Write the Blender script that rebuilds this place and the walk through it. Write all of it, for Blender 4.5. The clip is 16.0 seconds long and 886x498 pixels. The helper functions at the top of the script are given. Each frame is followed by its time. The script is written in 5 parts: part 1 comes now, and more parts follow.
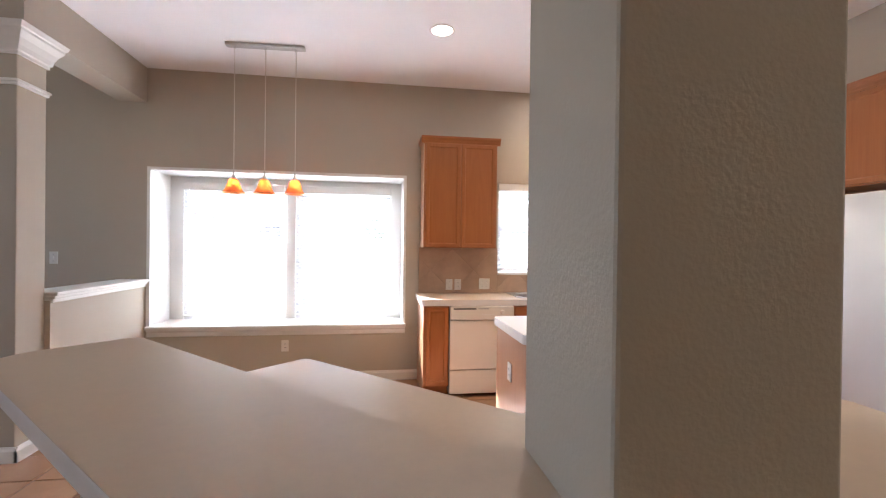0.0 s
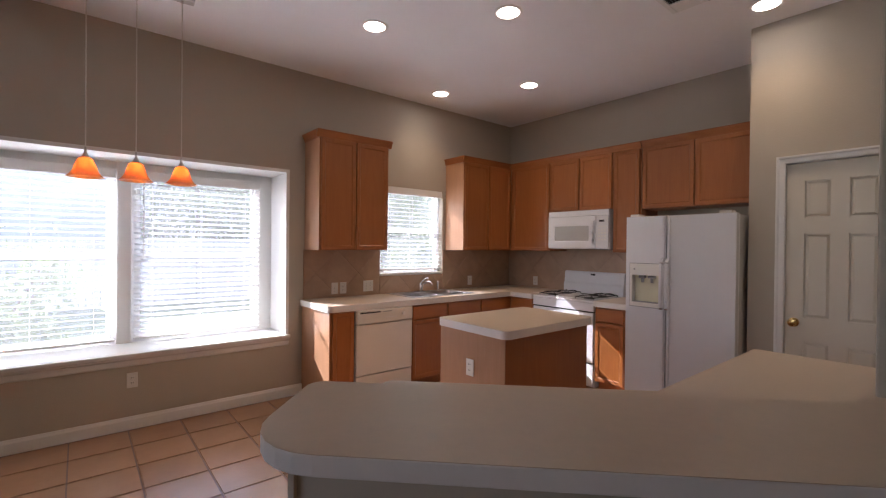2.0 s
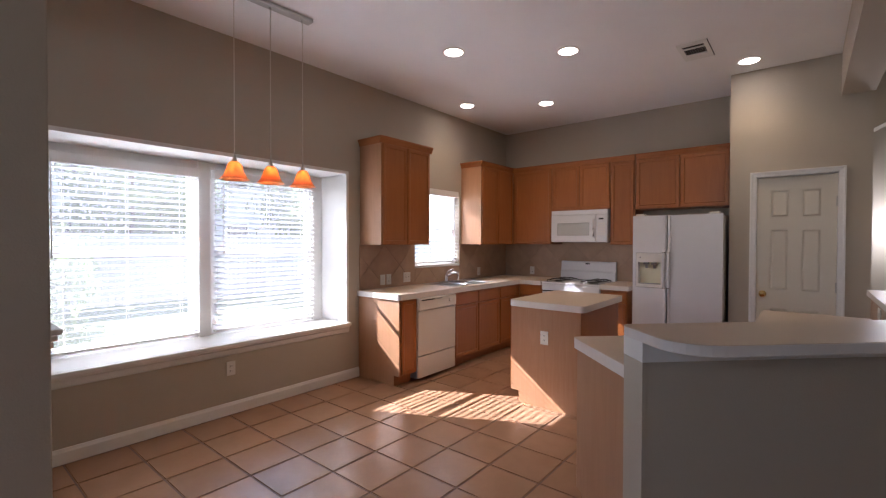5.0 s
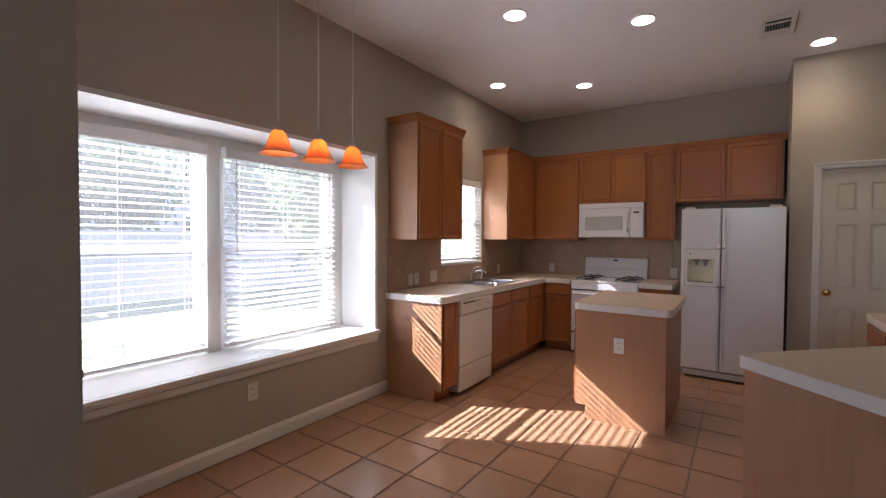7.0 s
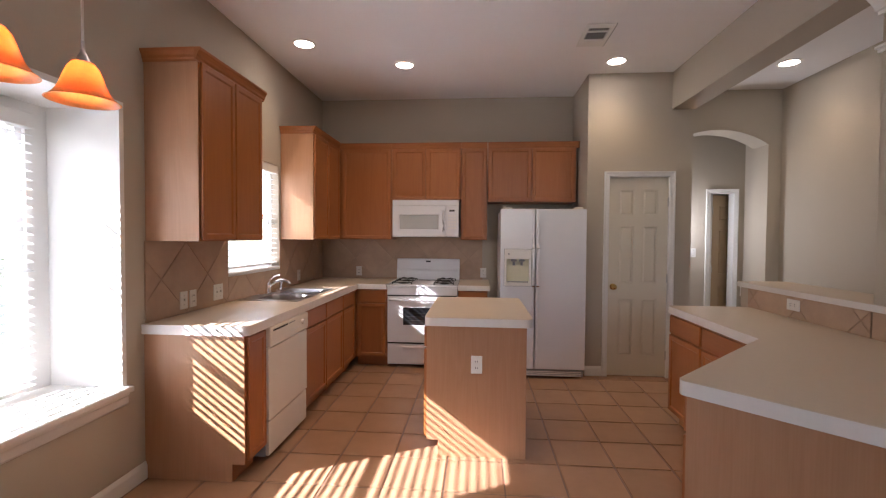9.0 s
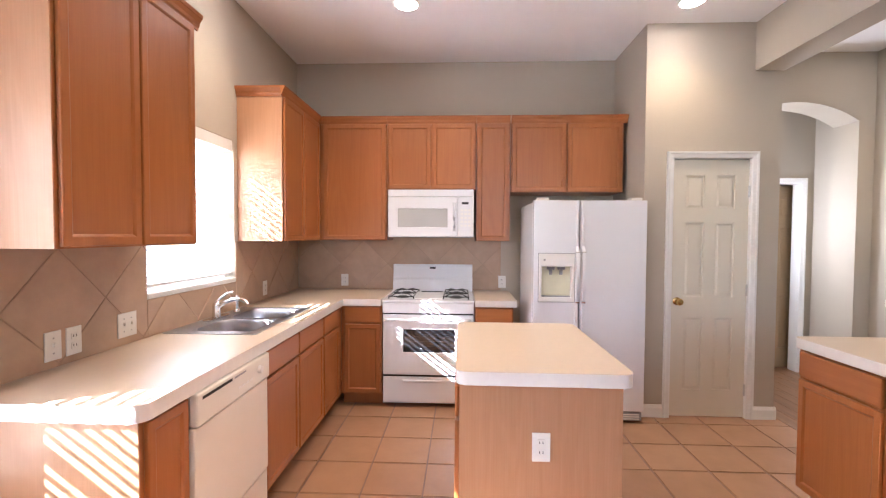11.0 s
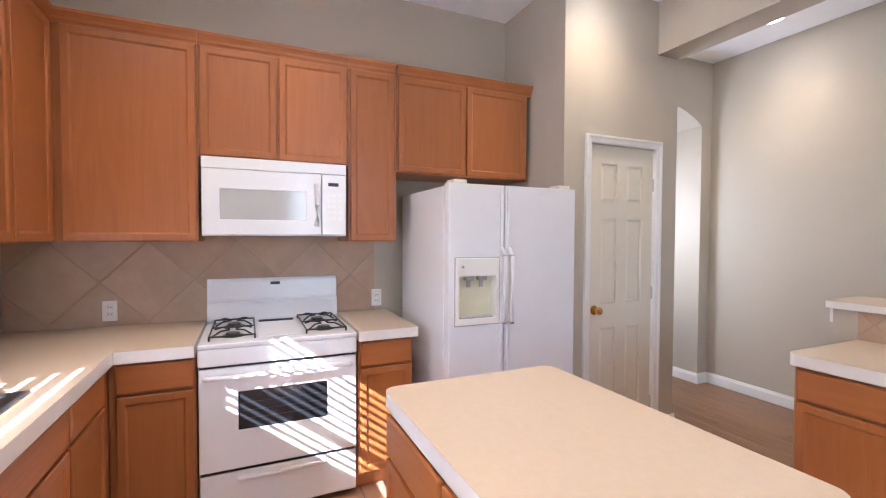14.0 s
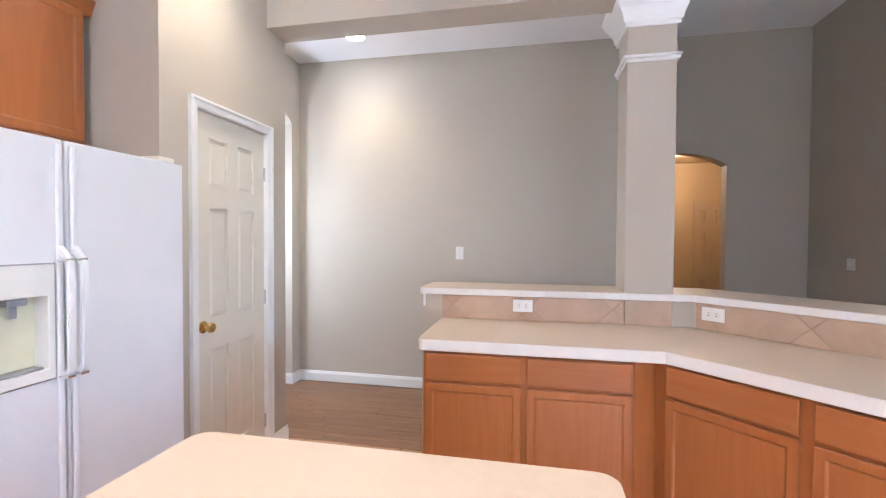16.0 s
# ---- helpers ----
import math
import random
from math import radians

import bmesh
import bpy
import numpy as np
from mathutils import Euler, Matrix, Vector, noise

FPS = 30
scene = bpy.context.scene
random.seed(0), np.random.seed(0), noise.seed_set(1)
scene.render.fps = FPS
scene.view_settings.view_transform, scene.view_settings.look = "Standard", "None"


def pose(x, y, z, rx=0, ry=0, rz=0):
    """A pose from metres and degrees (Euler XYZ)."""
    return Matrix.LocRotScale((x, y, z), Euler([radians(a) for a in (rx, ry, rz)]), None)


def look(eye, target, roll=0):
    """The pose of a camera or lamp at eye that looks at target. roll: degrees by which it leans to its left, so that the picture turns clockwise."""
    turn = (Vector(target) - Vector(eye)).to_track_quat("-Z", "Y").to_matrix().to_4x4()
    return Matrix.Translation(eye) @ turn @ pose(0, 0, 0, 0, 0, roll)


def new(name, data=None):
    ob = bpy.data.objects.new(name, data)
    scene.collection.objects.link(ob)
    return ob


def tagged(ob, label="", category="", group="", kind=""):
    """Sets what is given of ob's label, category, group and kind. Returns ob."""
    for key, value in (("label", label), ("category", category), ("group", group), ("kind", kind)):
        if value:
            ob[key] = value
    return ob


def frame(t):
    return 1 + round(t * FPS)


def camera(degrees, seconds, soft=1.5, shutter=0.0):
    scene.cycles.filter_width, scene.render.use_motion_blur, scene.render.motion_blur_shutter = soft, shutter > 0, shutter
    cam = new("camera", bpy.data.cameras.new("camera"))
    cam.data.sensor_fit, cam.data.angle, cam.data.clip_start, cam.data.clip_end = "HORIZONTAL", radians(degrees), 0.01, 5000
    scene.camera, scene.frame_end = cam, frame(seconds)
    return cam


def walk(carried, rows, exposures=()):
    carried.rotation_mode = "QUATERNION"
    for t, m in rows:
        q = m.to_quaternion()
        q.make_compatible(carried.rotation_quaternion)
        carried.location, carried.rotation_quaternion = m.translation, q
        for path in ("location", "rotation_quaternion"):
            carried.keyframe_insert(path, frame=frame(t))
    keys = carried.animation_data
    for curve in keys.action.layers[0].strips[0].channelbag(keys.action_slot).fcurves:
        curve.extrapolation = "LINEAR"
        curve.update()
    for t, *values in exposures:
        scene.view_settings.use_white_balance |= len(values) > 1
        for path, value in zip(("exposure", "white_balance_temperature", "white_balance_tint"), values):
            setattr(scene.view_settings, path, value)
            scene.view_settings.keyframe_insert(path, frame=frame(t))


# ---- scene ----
# ---- camera and walk ----
cam = camera(90.3, 16.0, soft=1.2)
PATH = [
    (0, (0.359, 0.265, 1.409), (0.655, 2.243, 1.399), 0.7),
    (0.5, (0.044, 0.353, 1.402), (0.652, 2.259, 1.402), 0.9),
    (1, (-0.244, 0.493, 1.401), (0.59, 2.311, 1.393), 0.8),
    (1.5, (-0.535, 0.638, 1.442), (0.5, 2.349, 1.43), 0.6),
    (2, (-0.88, 0.774, 1.449), (0.393, 2.316, 1.435), 0.6),
    (2.5, (-1.168, 0.835, 1.447), (0.211, 2.283, 1.432), 0.3),
    (3, (-1.429, 0.895, 1.442), (-0.032, 2.326, 1.423), 0.4),
    (3.5, (-1.713, 1.01, 1.418), (-0.271, 2.396, 1.4), 0.4),
    (4, (-2.002, 1.063, 1.423), (-0.539, 2.427, 1.407), 0.2),
    (6.5, (-2.316, 1.953, 1.434), (-0.665, 3.081, 1.376), 0.4),
    (7, (-2.266, 2.243, 1.419), (-0.613, 3.367, 1.367), 0.3),
    (7.5, (-2.114, 2.522, 1.442), (-0.356, 3.473, 1.376), 0.4),
    (8, (-1.98, 2.754, 1.44), (-0.074, 3.357, 1.382), 0.6),
    (8.5, (-1.827, 2.916, 1.434), (0.151, 3.208, 1.382), 0.5),
    (9, (-1.628, 2.998, 1.437), (0.365, 3.156, 1.381), 0.4),
    (11.5, (-0.247, 3.447, 1.452), (1.751, 3.518, 1.392), 0.3),
    (12, (0.009, 3.602, 1.434), (2.008, 3.651, 1.379), 0.3),
    (12.5, (0.205, 3.764, 1.437), (2.204, 3.787, 1.387), 0.2),
    (13, (0.377, 3.864, 1.437), (2.362, 3.622, 1.385), 0.3),
    (13.5, (0.563, 3.821, 1.423), (2.494, 3.301, 1.367), 0.1),
    (14, (0.732, 3.757, 1.433), (2.56, 2.947, 1.375), 0.2),
    (14.5, (0.89, 3.769, 1.41), (2.465, 2.536, 1.365), 0.5),
    (15, (1.04, 3.723, 1.389), (2.312, 2.18, 1.357), 0.3),
    (15.5, (1.223, 3.66, 1.417), (2.136, 1.881, 1.372), 0.3),
    (16, (1.358, 3.601, 1.4), (1.762, 1.643, 1.356), 0.3),
]

walk(cam, [(t, look(eye, target, roll)) for t, eye, target, roll in PATH],
     exposures=[(0.0, 3.6, 5850, 15), (0.5, 3.35, 5850, 16), (1.2, 2.6, 5950, 19), (2.0, 2.5, 6000, 20), (4.0, 2.6, 5950, 20), (7.0, 2.3, 6000, 20), (9.0, 2.8, 6100, 19), (11.5, 4.1, 5600, 17), (13.0, 3.85, 5500, 17), (14.5, 4.0, 5300, 14), (16.0, 4.3, 5100, 12)])

# ---- world, sun ----
SUN_WAY = Vector((0.53, -1.0, -0.75)).normalized()
world = bpy.data.worlds.new("world")
scene.world = world
world.use_nodes = True
wn = world.node_tree.nodes
sky = wn.new("ShaderNodeTexSky")
sky.sky_type = "NISHITA"
sky.sun_disc = False
sky.sun_elevation = math.asin(-SUN_WAY.z)
sky.sun_rotation = math.atan2(-SUN_WAY.x, -SUN_WAY.y)
world.node_tree.links.new(sky.outputs[0], wn["Background"].inputs[0])
wn["Background"].inputs[1].default_value = 0.10
sun_data = bpy.data.lights.new("sun", "SUN")
sun_data.energy, sun_data.angle, sun_data.color = 5.0, radians(0.53), (1.0, 0.99, 0.975)
sun = new("sun", sun_data)
sun.matrix_world = look((0, 12, 9), Vector((0, 12, 9)) + SUN_WAY)

# added area lamp, out of the camera's sight: living room daylight, its west window assumed
west_data = bpy.data.lights.new("assumed_west_daylight", "AREA")
west_data.shape, west_data.size, west_data.size_y = "RECTANGLE", 1.4, 1.4
west_data.energy, west_data.color = 3.4, (0.76, 0.88, 1.0)
new("assumed_west_daylight", west_data).matrix_world = look((-6.19, 2.0, 2.3), (0, -1.0, 0.9))

# ---- plan ----
NY, EX, SY, CEIL = 4.945, 3.77, -0.39, 3.115
WX, FY = -6.2, -5.2          # far walls that close the place
BAY_X0, BAY_X1, BAY_Z0, BAY_Z1, BAY_Y = -1.835, 0.632, 0.595, 2.128, 5.37
W2_X0, W2_X1, W2_Z0, W2_Z1 = 1.66, 2.55, 1.11, 2.11
PAN_X, PAN_Y0, PAN_Y1 = 3.04, 0.84, 1.88
CAB_Y, CAB_X = 4.335, 3.125   # faces of the base cabinets
UP_Y, UP_X = 4.615, 3.42      # faces of the wall cabinets


# ---- materials ----
def mat(name, color, rough=0.5, metal=0.0, var=0.0, scale=4.0, bump=0.0, bscale=60.0, stretch=(1, 1, 1), rvar=0.0, coat=0.0, obj_random=0.0, detail=6):
    m = bpy.data.materials.new(name)
    m.use_nodes = True
    nt = m.node_tree
    b = nt.nodes["Principled BSDF"]
    b.inputs["Base Color"].default_value = (*color, 1)
    b.inputs["Roughness"].default_value = rough
    b.inputs["Metallic"].default_value = metal
    if coat:
        b.inputs["Coat Weight"].default_value = coat
        b.inputs["Coat Roughness"].default_value = 0.15
    tc = nt.nodes.new("ShaderNodeTexCoord")
    mp = nt.nodes.new("ShaderNodeMapping")
    mp.inputs["Scale"].default_value = stretch
    nt.links.new(tc.outputs["Object"], mp.inputs[0])
    vec = mp.outputs[0]
    if var or obj_random:
        big = nt.nodes.new("ShaderNodeTexNoise")
        big.inputs["Scale"].default_value = scale
        big.inputs["Detail"].default_value = detail
        big.inputs["Roughness"].default_value = 0.6
        if obj_random:
            own = nt.nodes.new("ShaderNodeObjectInfo")
            shift = nt.nodes.new("ShaderNodeVectorMath")
            shift.operation = "MULTIPLY_ADD"
            shift.inputs[1].default_value = (17.0, 29.0, 11.0)
            nt.links.new(own.outputs["Random"], shift.inputs[0])
            nt.links.new(vec, shift.inputs[2])
            vec = shift.outputs[0]
        nt.links.new(vec, big.inputs["Vector"])
        ramp = nt.nodes.new("ShaderNodeMapRange")
        ramp.inputs[1].default_value, ramp.inputs[2].default_value = 0.2, 0.8
        ramp.inputs[3].default_value, ramp.inputs[4].default_value = 1 - var, 1 + var
        nt.links.new(big.outputs[0], ramp.inputs[0])
        out = ramp.outputs[0]
        if obj_random:
            info = nt.nodes.new("ShaderNodeObjectInfo")
            mr = nt.nodes.new("ShaderNodeMapRange")
            mr.inputs[3].default_value, mr.inputs[4].default_value = 1 - obj_random, 1 + obj_random
            nt.links.new(info.outputs["Random"], mr.inputs[0])
            mul = nt.nodes.new("ShaderNodeMath")
            mul.operation = "MULTIPLY"
            nt.links.new(out, mul.inputs[0])
            nt.links.new(mr.outputs[0], mul.inputs[1])
            out = mul.outputs[0]
        vm = nt.nodes.new("ShaderNodeVectorMath")
        vm.operation = "SCALE"
        vm.inputs[0].default_value = color
        nt.links.new(out, vm.inputs["Scale"])
        nt.links.new(vm.outputs[0], b.inputs["Base Color"])
        if rvar:
            rr = nt.nodes.new("ShaderNodeMapRange")
            rr.inputs[3].default_value, rr.inputs[4].default_value = rough - rvar, rough + rvar
            nt.links.new(big.outputs[0], rr.inputs[0])
            nt.links.new(rr.outputs[0], b.inputs["Roughness"])
    if bump:
        fine = nt.nodes.new("ShaderNodeTexNoise")
        fine.inputs["Scale"].default_value = bscale
        fine.inputs["Detail"].default_value = 4
        nt.links.new(vec, fine.inputs["Vector"])
        bp = nt.nodes.new("ShaderNodeBump")
        bp.inputs["Strength"].default_value = bump
        bp.inputs["Distance"].default_value = 0.01
        nt.links.new(fine.outputs[0], bp.inputs["Height"])
        nt.links.new(bp.outputs[0], b.inputs["Normal"])
    return m


def wood(name, dark, light, rough=0.38, axis=2, ring=2.2):
    """Oak with long cathedral grain along one axis, fine pores and a thin varnish."""
    m = bpy.data.materials.new(name)
    m.use_nodes = True
    nt = m.node_tree
    b = nt.nodes["Principled BSDF"]
    tc = nt.nodes.new("ShaderNodeTexCoord")
    info = nt.nodes.new("ShaderNodeObjectInfo")
    shift = nt.nodes.new("ShaderNodeVectorMath")
    shift.operation = "MULTIPLY_ADD"
    shift.inputs[1].default_value = (1, 1, 1)
    off = nt.nodes.new("ShaderNodeVectorMath")
    off.operation = "SCALE"
    off.inputs[0].default_value = (7, 11, 5)
    nt.links.new(info.outputs["Random"], off.inputs["Scale"])
    nt.links.new(tc.outputs["Object"], shift.inputs[0])
    nt.links.new(off.outputs[0], shift.inputs[2])
    mp = nt.nodes.new("ShaderNodeMapping")
    sc = [1.0, 1.0, 1.0]
    sc[axis] = 0.09
    mp.inputs["Scale"].default_value = sc
    nt.links.new(shift.outputs[0], mp.inputs[0])
    big = nt.nodes.new("ShaderNodeTexNoise")
    big.inputs["Scale"].default_value = ring * 2.4
    big.inputs["Detail"].default_value = 3
    big.inputs["Distortion"].default_value = 0.6
    nt.links.new(mp.outputs[0], big.inputs["Vector"])
    rings = nt.nodes.new("ShaderNodeMath")
    rings.operation = "MULTIPLY"
    rings.inputs[1].default_value = 16.0
    nt.links.new(big.outputs[0], rings.inputs[0])
    fr = nt.nodes.new("ShaderNodeMath")
    fr.operation = "PINGPONG"
    fr.inputs[1].default_value = 1.0
    nt.links.new(rings.outputs[0], fr.inputs[0])
    mp2 = nt.nodes.new("ShaderNodeMapping")
    sc2 = [1.0, 1.0, 1.0]
    sc2[axis] = 0.025
    mp2.inputs["Scale"].default_value = sc2
    nt.links.new(shift.outputs[0], mp2.inputs[0])
    pores = nt.nodes.new("ShaderNodeTexNoise")
    pores.inputs["Scale"].default_value = 160
    pores.inputs["Detail"].default_value = 3
    nt.links.new(mp2.outputs[0], pores.inputs["Vector"])
    mix = nt.nodes.new("ShaderNodeMath")
    mix.operation = "MULTIPLY_ADD"
    mix.inputs[1].default_value = 0.2
    nt.links.new(fr.outputs[0], mix.inputs[0])
    pm = nt.nodes.new("ShaderNodeMath")
    pm.operation = "MULTIPLY"
    pm.inputs[1].default_value = 0.65
    nt.links.new(pores.outputs[0], pm.inputs[0])
    nt.links.new(pm.outputs[0], mix.inputs[2])
    ramp = nt.nodes.new("ShaderNodeValToRGB")
    ramp.color_ramp.elements[0].position, ramp.color_ramp.elements[0].color = 0.15, (*dark, 1)
    ramp.color_ramp.elements[1].position, ramp.color_ramp.elements[1].color = 0.75, (*light, 1)
    nt.links.new(mix.outputs[0], ramp.inputs[0])
    mr = nt.nodes.new("ShaderNodeMapRange")
    mr.inputs[3].default_value, mr.inputs[4].default_value = 0.92, 1.08
    nt.links.new(info.outputs["Random"], mr.inputs[0])
    tone = nt.nodes.new("ShaderNodeVectorMath")
    tone.operation = "SCALE"
    nt.links.new(ramp.outputs[0], tone.inputs[0])
    nt.links.new(mr.outputs[0], tone.inputs["Scale"])
    nt.links.new(tone.outputs[0], b.inputs["Base Color"])
    b.inputs["Roughness"].default_value = rough
    bp = nt.nodes.new("ShaderNodeBump")
    bp.inputs["Strength"].default_value = 0.12
    bp.inputs["Distance"].default_value = 0.002
    nt.links.new(pores.outputs[0], bp.inputs["Height"])
    nt.links.new(bp.outputs[0], b.inputs["Normal"])
    return m


def glow(name, color, strength):
    m = bpy.data.materials.new(name)
    m.use_nodes = True
    nt = m.node_tree
    nt.nodes.clear()
    e = nt.nodes.new("ShaderNodeEmission")
    e.inputs[0].default_value, e.inputs[1].default_value = (*color, 1), strength
    o = nt.nodes.new("ShaderNodeOutputMaterial")
    nt.links.new(e.outputs[0], o.inputs[0])
    return m


WALL = mat("wall_paint", (0.478, 0.423, 0.342), 0.75, var=0.03, scale=1.3, bump=0.12, bscale=140)
CEILING = mat("ceiling_paint", (0.90, 0.89, 0.885), 0.9, var=0.02, scale=2, bump=0.25, bscale=90)
TRIM = mat("white_trim", (0.80, 0.79, 0.76), 0.35, var=0.02, scale=5)
DOORW = mat("door_paint", (0.72, 0.67, 0.56), 0.4, var=0.03, scale=3, bump=0.05, bscale=200, stretch=(1, 1, 0.1))
OAK = wood("honey_oak", (0.315, 0.102, 0.025), (0.385, 0.138, 0.037), 0.34)
OAK_SIDE = wood("oak_veneer", (0.415, 0.212, 0.105), (0.485, 0.262, 0.145), 0.40)
OAK_H = wood("honey_oak_rail", (0.315, 0.102, 0.025), (0.385, 0.138, 0.037), 0.34, axis=0)
LAMINATE = mat("beige_laminate", (0.57, 0.46, 0.345), 0.36, var=0.05, scale=35, rvar=0.06)
LAM_EDGE = mat("laminate_edge", (0.74, 0.70, 0.66), 0.45, var=0.04, scale=20)
TILE = mat("floor_tile", (0.375, 0.212, 0.122), 0.27, var=0.10, scale=5.0, obj_random=0.06, detail=4.0)
GROUT = mat("grout", (0.17, 0.10, 0.07), 0.9, var=0.2, scale=12, bump=0.3, bscale=200)
SPLASH = mat("wall_tile", (0.455, 0.312, 0.212), 0.38, var=0.17, scale=6, bump=0.1, bscale=40, rvar=0.1, obj_random=0.06)
SPLASH_GROUT = mat("wall_grout", (0.41, 0.29, 0.205), 0.9, var=0.1, scale=15)
PLANK = wood("plank", (0.13, 0.058, 0.025), (0.31, 0.168, 0.082), 0.36, axis=0, ring=1.6)
WHITE = mat("appliance_white", (0.77, 0.77, 0.79), 0.25, var=0.015, scale=6, bump=0.03, bscale=350, coat=0.2)
OFFWHITE = mat("appliance_bisque", (0.74, 0.70, 0.62), 0.3, var=0.02, scale=5)
PLASTIC = mat("white_plastic", (0.78, 0.76, 0.72), 0.35, var=0.02, scale=20)
GREYP = mat("grey_plastic", (0.32, 0.32, 0.32), 0.5, var=0.05, scale=20)
BLACK = mat("black_iron", (0.015, 0.015, 0.016), 0.45, var=0.2, scale=40, bump=0.1, bscale=200)
DARKGLASS = mat("dark_glass", (0.02, 0.022, 0.025), 0.08, var=0.1, scale=3)
MICROGLASS = mat("grey_glass", (0.48, 0.48, 0.47), 0.10, var=0.05, scale=3)
STEEL = mat("stainless", (0.42, 0.425, 0.44), 0.29, 1.0, var=0.06, scale=3, bump=0.05, bscale=300, stretch=(0.05, 1, 1))
CHROME = mat("chrome", (0.85, 0.85, 0.86), 0.07, 1.0)
BRASS = mat("brass", (0.72, 0.48, 0.17), 0.2, 1.0, var=0.06, scale=30)
NICKEL = mat("nickel", (0.55, 0.53, 0.50), 0.35, 1.0)
CORD = mat("cord", (0.72, 0.69, 0.64), 0.5)
BRONZE = mat("bronze", (0.10, 0.085, 0.075), 0.4, 0.8)
TANWALL = mat("tan_paint", (0.50, 0.35, 0.18), 0.8, var=0.04, scale=2, bump=0.1, bscale=140)
BROWNDOOR = mat("tan_door_paint", (0.46, 0.33, 0.19), 0.45, var=0.04, scale=3)
# near-black colour that paints the shade inside gaps and slots
DARK = mat("gap_shade", (0.02, 0.018, 0.016), 0.8)
VINYL = mat("vinyl_frame", (0.78, 0.78, 0.78), 0.4, var=0.02, scale=8)
CAN_GLOW = glow("can_glow", (1.0, 0.88, 0.72), 5.0)
BULB = glow("bulb_glow", (1.0, 0.74, 0.38), 11.0)
DISP = mat("dispenser_back", (0.72, 0.69, 0.50), 0.4, var=0.08, scale=8)
GRASS = mat("grass", (0.10, 0.13, 0.05), 0.9, var=0.35, scale=3, bump=0.5, bscale=60)
FENCE = mat("fence_wood", (0.42, 0.405, 0.395), 0.85, var=0.25, scale=2, stretch=(6, 1, 0.4), bump=0.2, bscale=30)
SIDING = mat("siding", (0.58, 0.59, 0.62), 0.8, var=0.06, scale=2)
ROOFM = mat("shingles", (0.22, 0.21, 0.20), 0.9, var=0.2, scale=9)
BARK = mat("bark", (0.12, 0.085, 0.06), 0.9, var=0.3, scale=8, bump=0.5, bscale=40)


def glass_mat(name, tint=(1, 1, 1), rough=0.0):
    m = bpy.data.materials.new(name)
    m.use_nodes = True
    b = m.node_tree.nodes["Principled BSDF"]
    b.inputs["Base Color"].default_value = (*tint, 1)
    b.inputs["Transmission Weight"].default_value = 1.0
    b.inputs["Roughness"].default_value = rough
    b.inputs["IOR"].default_value = 1.02
    return m


GLASS = glass_mat("window_glass")
# a pale translucent veil in the panes stands in for the window glare's haze
_nt = GLASS.node_tree
_veil = _nt.nodes.new("ShaderNodeBsdfTranslucent")
_veil.inputs[0].default_value = (0.9, 0.92, 0.95, 1)
_cloud = _nt.nodes.new("ShaderNodeTexNoise")
_cloud.inputs["Scale"].default_value, _cloud.inputs["Detail"].default_value = 2.2, 5
_amount = _nt.nodes.new("ShaderNodeMapRange")
_amount.inputs[1].default_value, _amount.inputs[2].default_value = 0.3, 0.7
_amount.inputs[3].default_value, _amount.inputs[4].default_value = 0.028, 0.05
_tc = _nt.nodes.new("ShaderNodeTexCoord")
_nt.links.new(_tc.outputs["Object"], _cloud.inputs["Vector"])
_nt.links.new(_cloud.outputs[0], _amount.inputs[0])
_veiled_pane = _nt.nodes.new("ShaderNodeMixShader")
_nt.links.new(_amount.outputs[0], _veiled_pane.inputs[0])
_nt.links.new(_nt.nodes["Principled BSDF"].outputs[0], _veiled_pane.inputs[1])
_nt.links.new(_veil.outputs[0], _veiled_pane.inputs[2])
_nt.links.new(_veiled_pane.outputs[0], _nt.nodes["Material Output"].inputs[0])


def translucent(name, color, amount, rough=0.45):
    m = bpy.data.materials.new(name)
    m.use_nodes = True
    nt = m.node_tree
    b = nt.nodes["Principled BSDF"]
    b.inputs["Base Color"].default_value = (*color, 1)
    b.inputs["Roughness"].default_value = rough
    t = nt.nodes.new("ShaderNodeBsdfTranslucent")
    noise_t = nt.nodes.new("ShaderNodeTexNoise")
    noise_t.inputs["Scale"].default_value = 14
    hue = nt.nodes.new("ShaderNodeMixRGB")
    hue.inputs[1].default_value = (*color, 1)
    hue.inputs[2].default_value = (*[min(1, c * 1.25) for c in color], 1)
    nt.links.new(noise_t.outputs[0], hue.inputs[0])
    nt.links.new(hue.outputs[0], t.inputs[0])
    nt.links.new(hue.outputs[0], b.inputs["Base Color"])
    mx = nt.nodes.new("ShaderNodeMixShader")
    mx.inputs[0].default_value = amount
    nt.links.new(b.outputs[0], mx.inputs[1])
    nt.links.new(t.outputs[0], mx.inputs[2])
    nt.links.new(mx.outputs[0], nt.nodes["Material Output"].inputs[0])
    return m


LEAF = translucent("leaf", (0.16, 0.20, 0.10), 0.5, 0.5)
SLAT = translucent("blind_slat", (0.76, 0.77, 0.78), 0.15)
AMBER = translucent("amber_glass", (0.82, 0.365, 0.135), 0.45, 0.2)


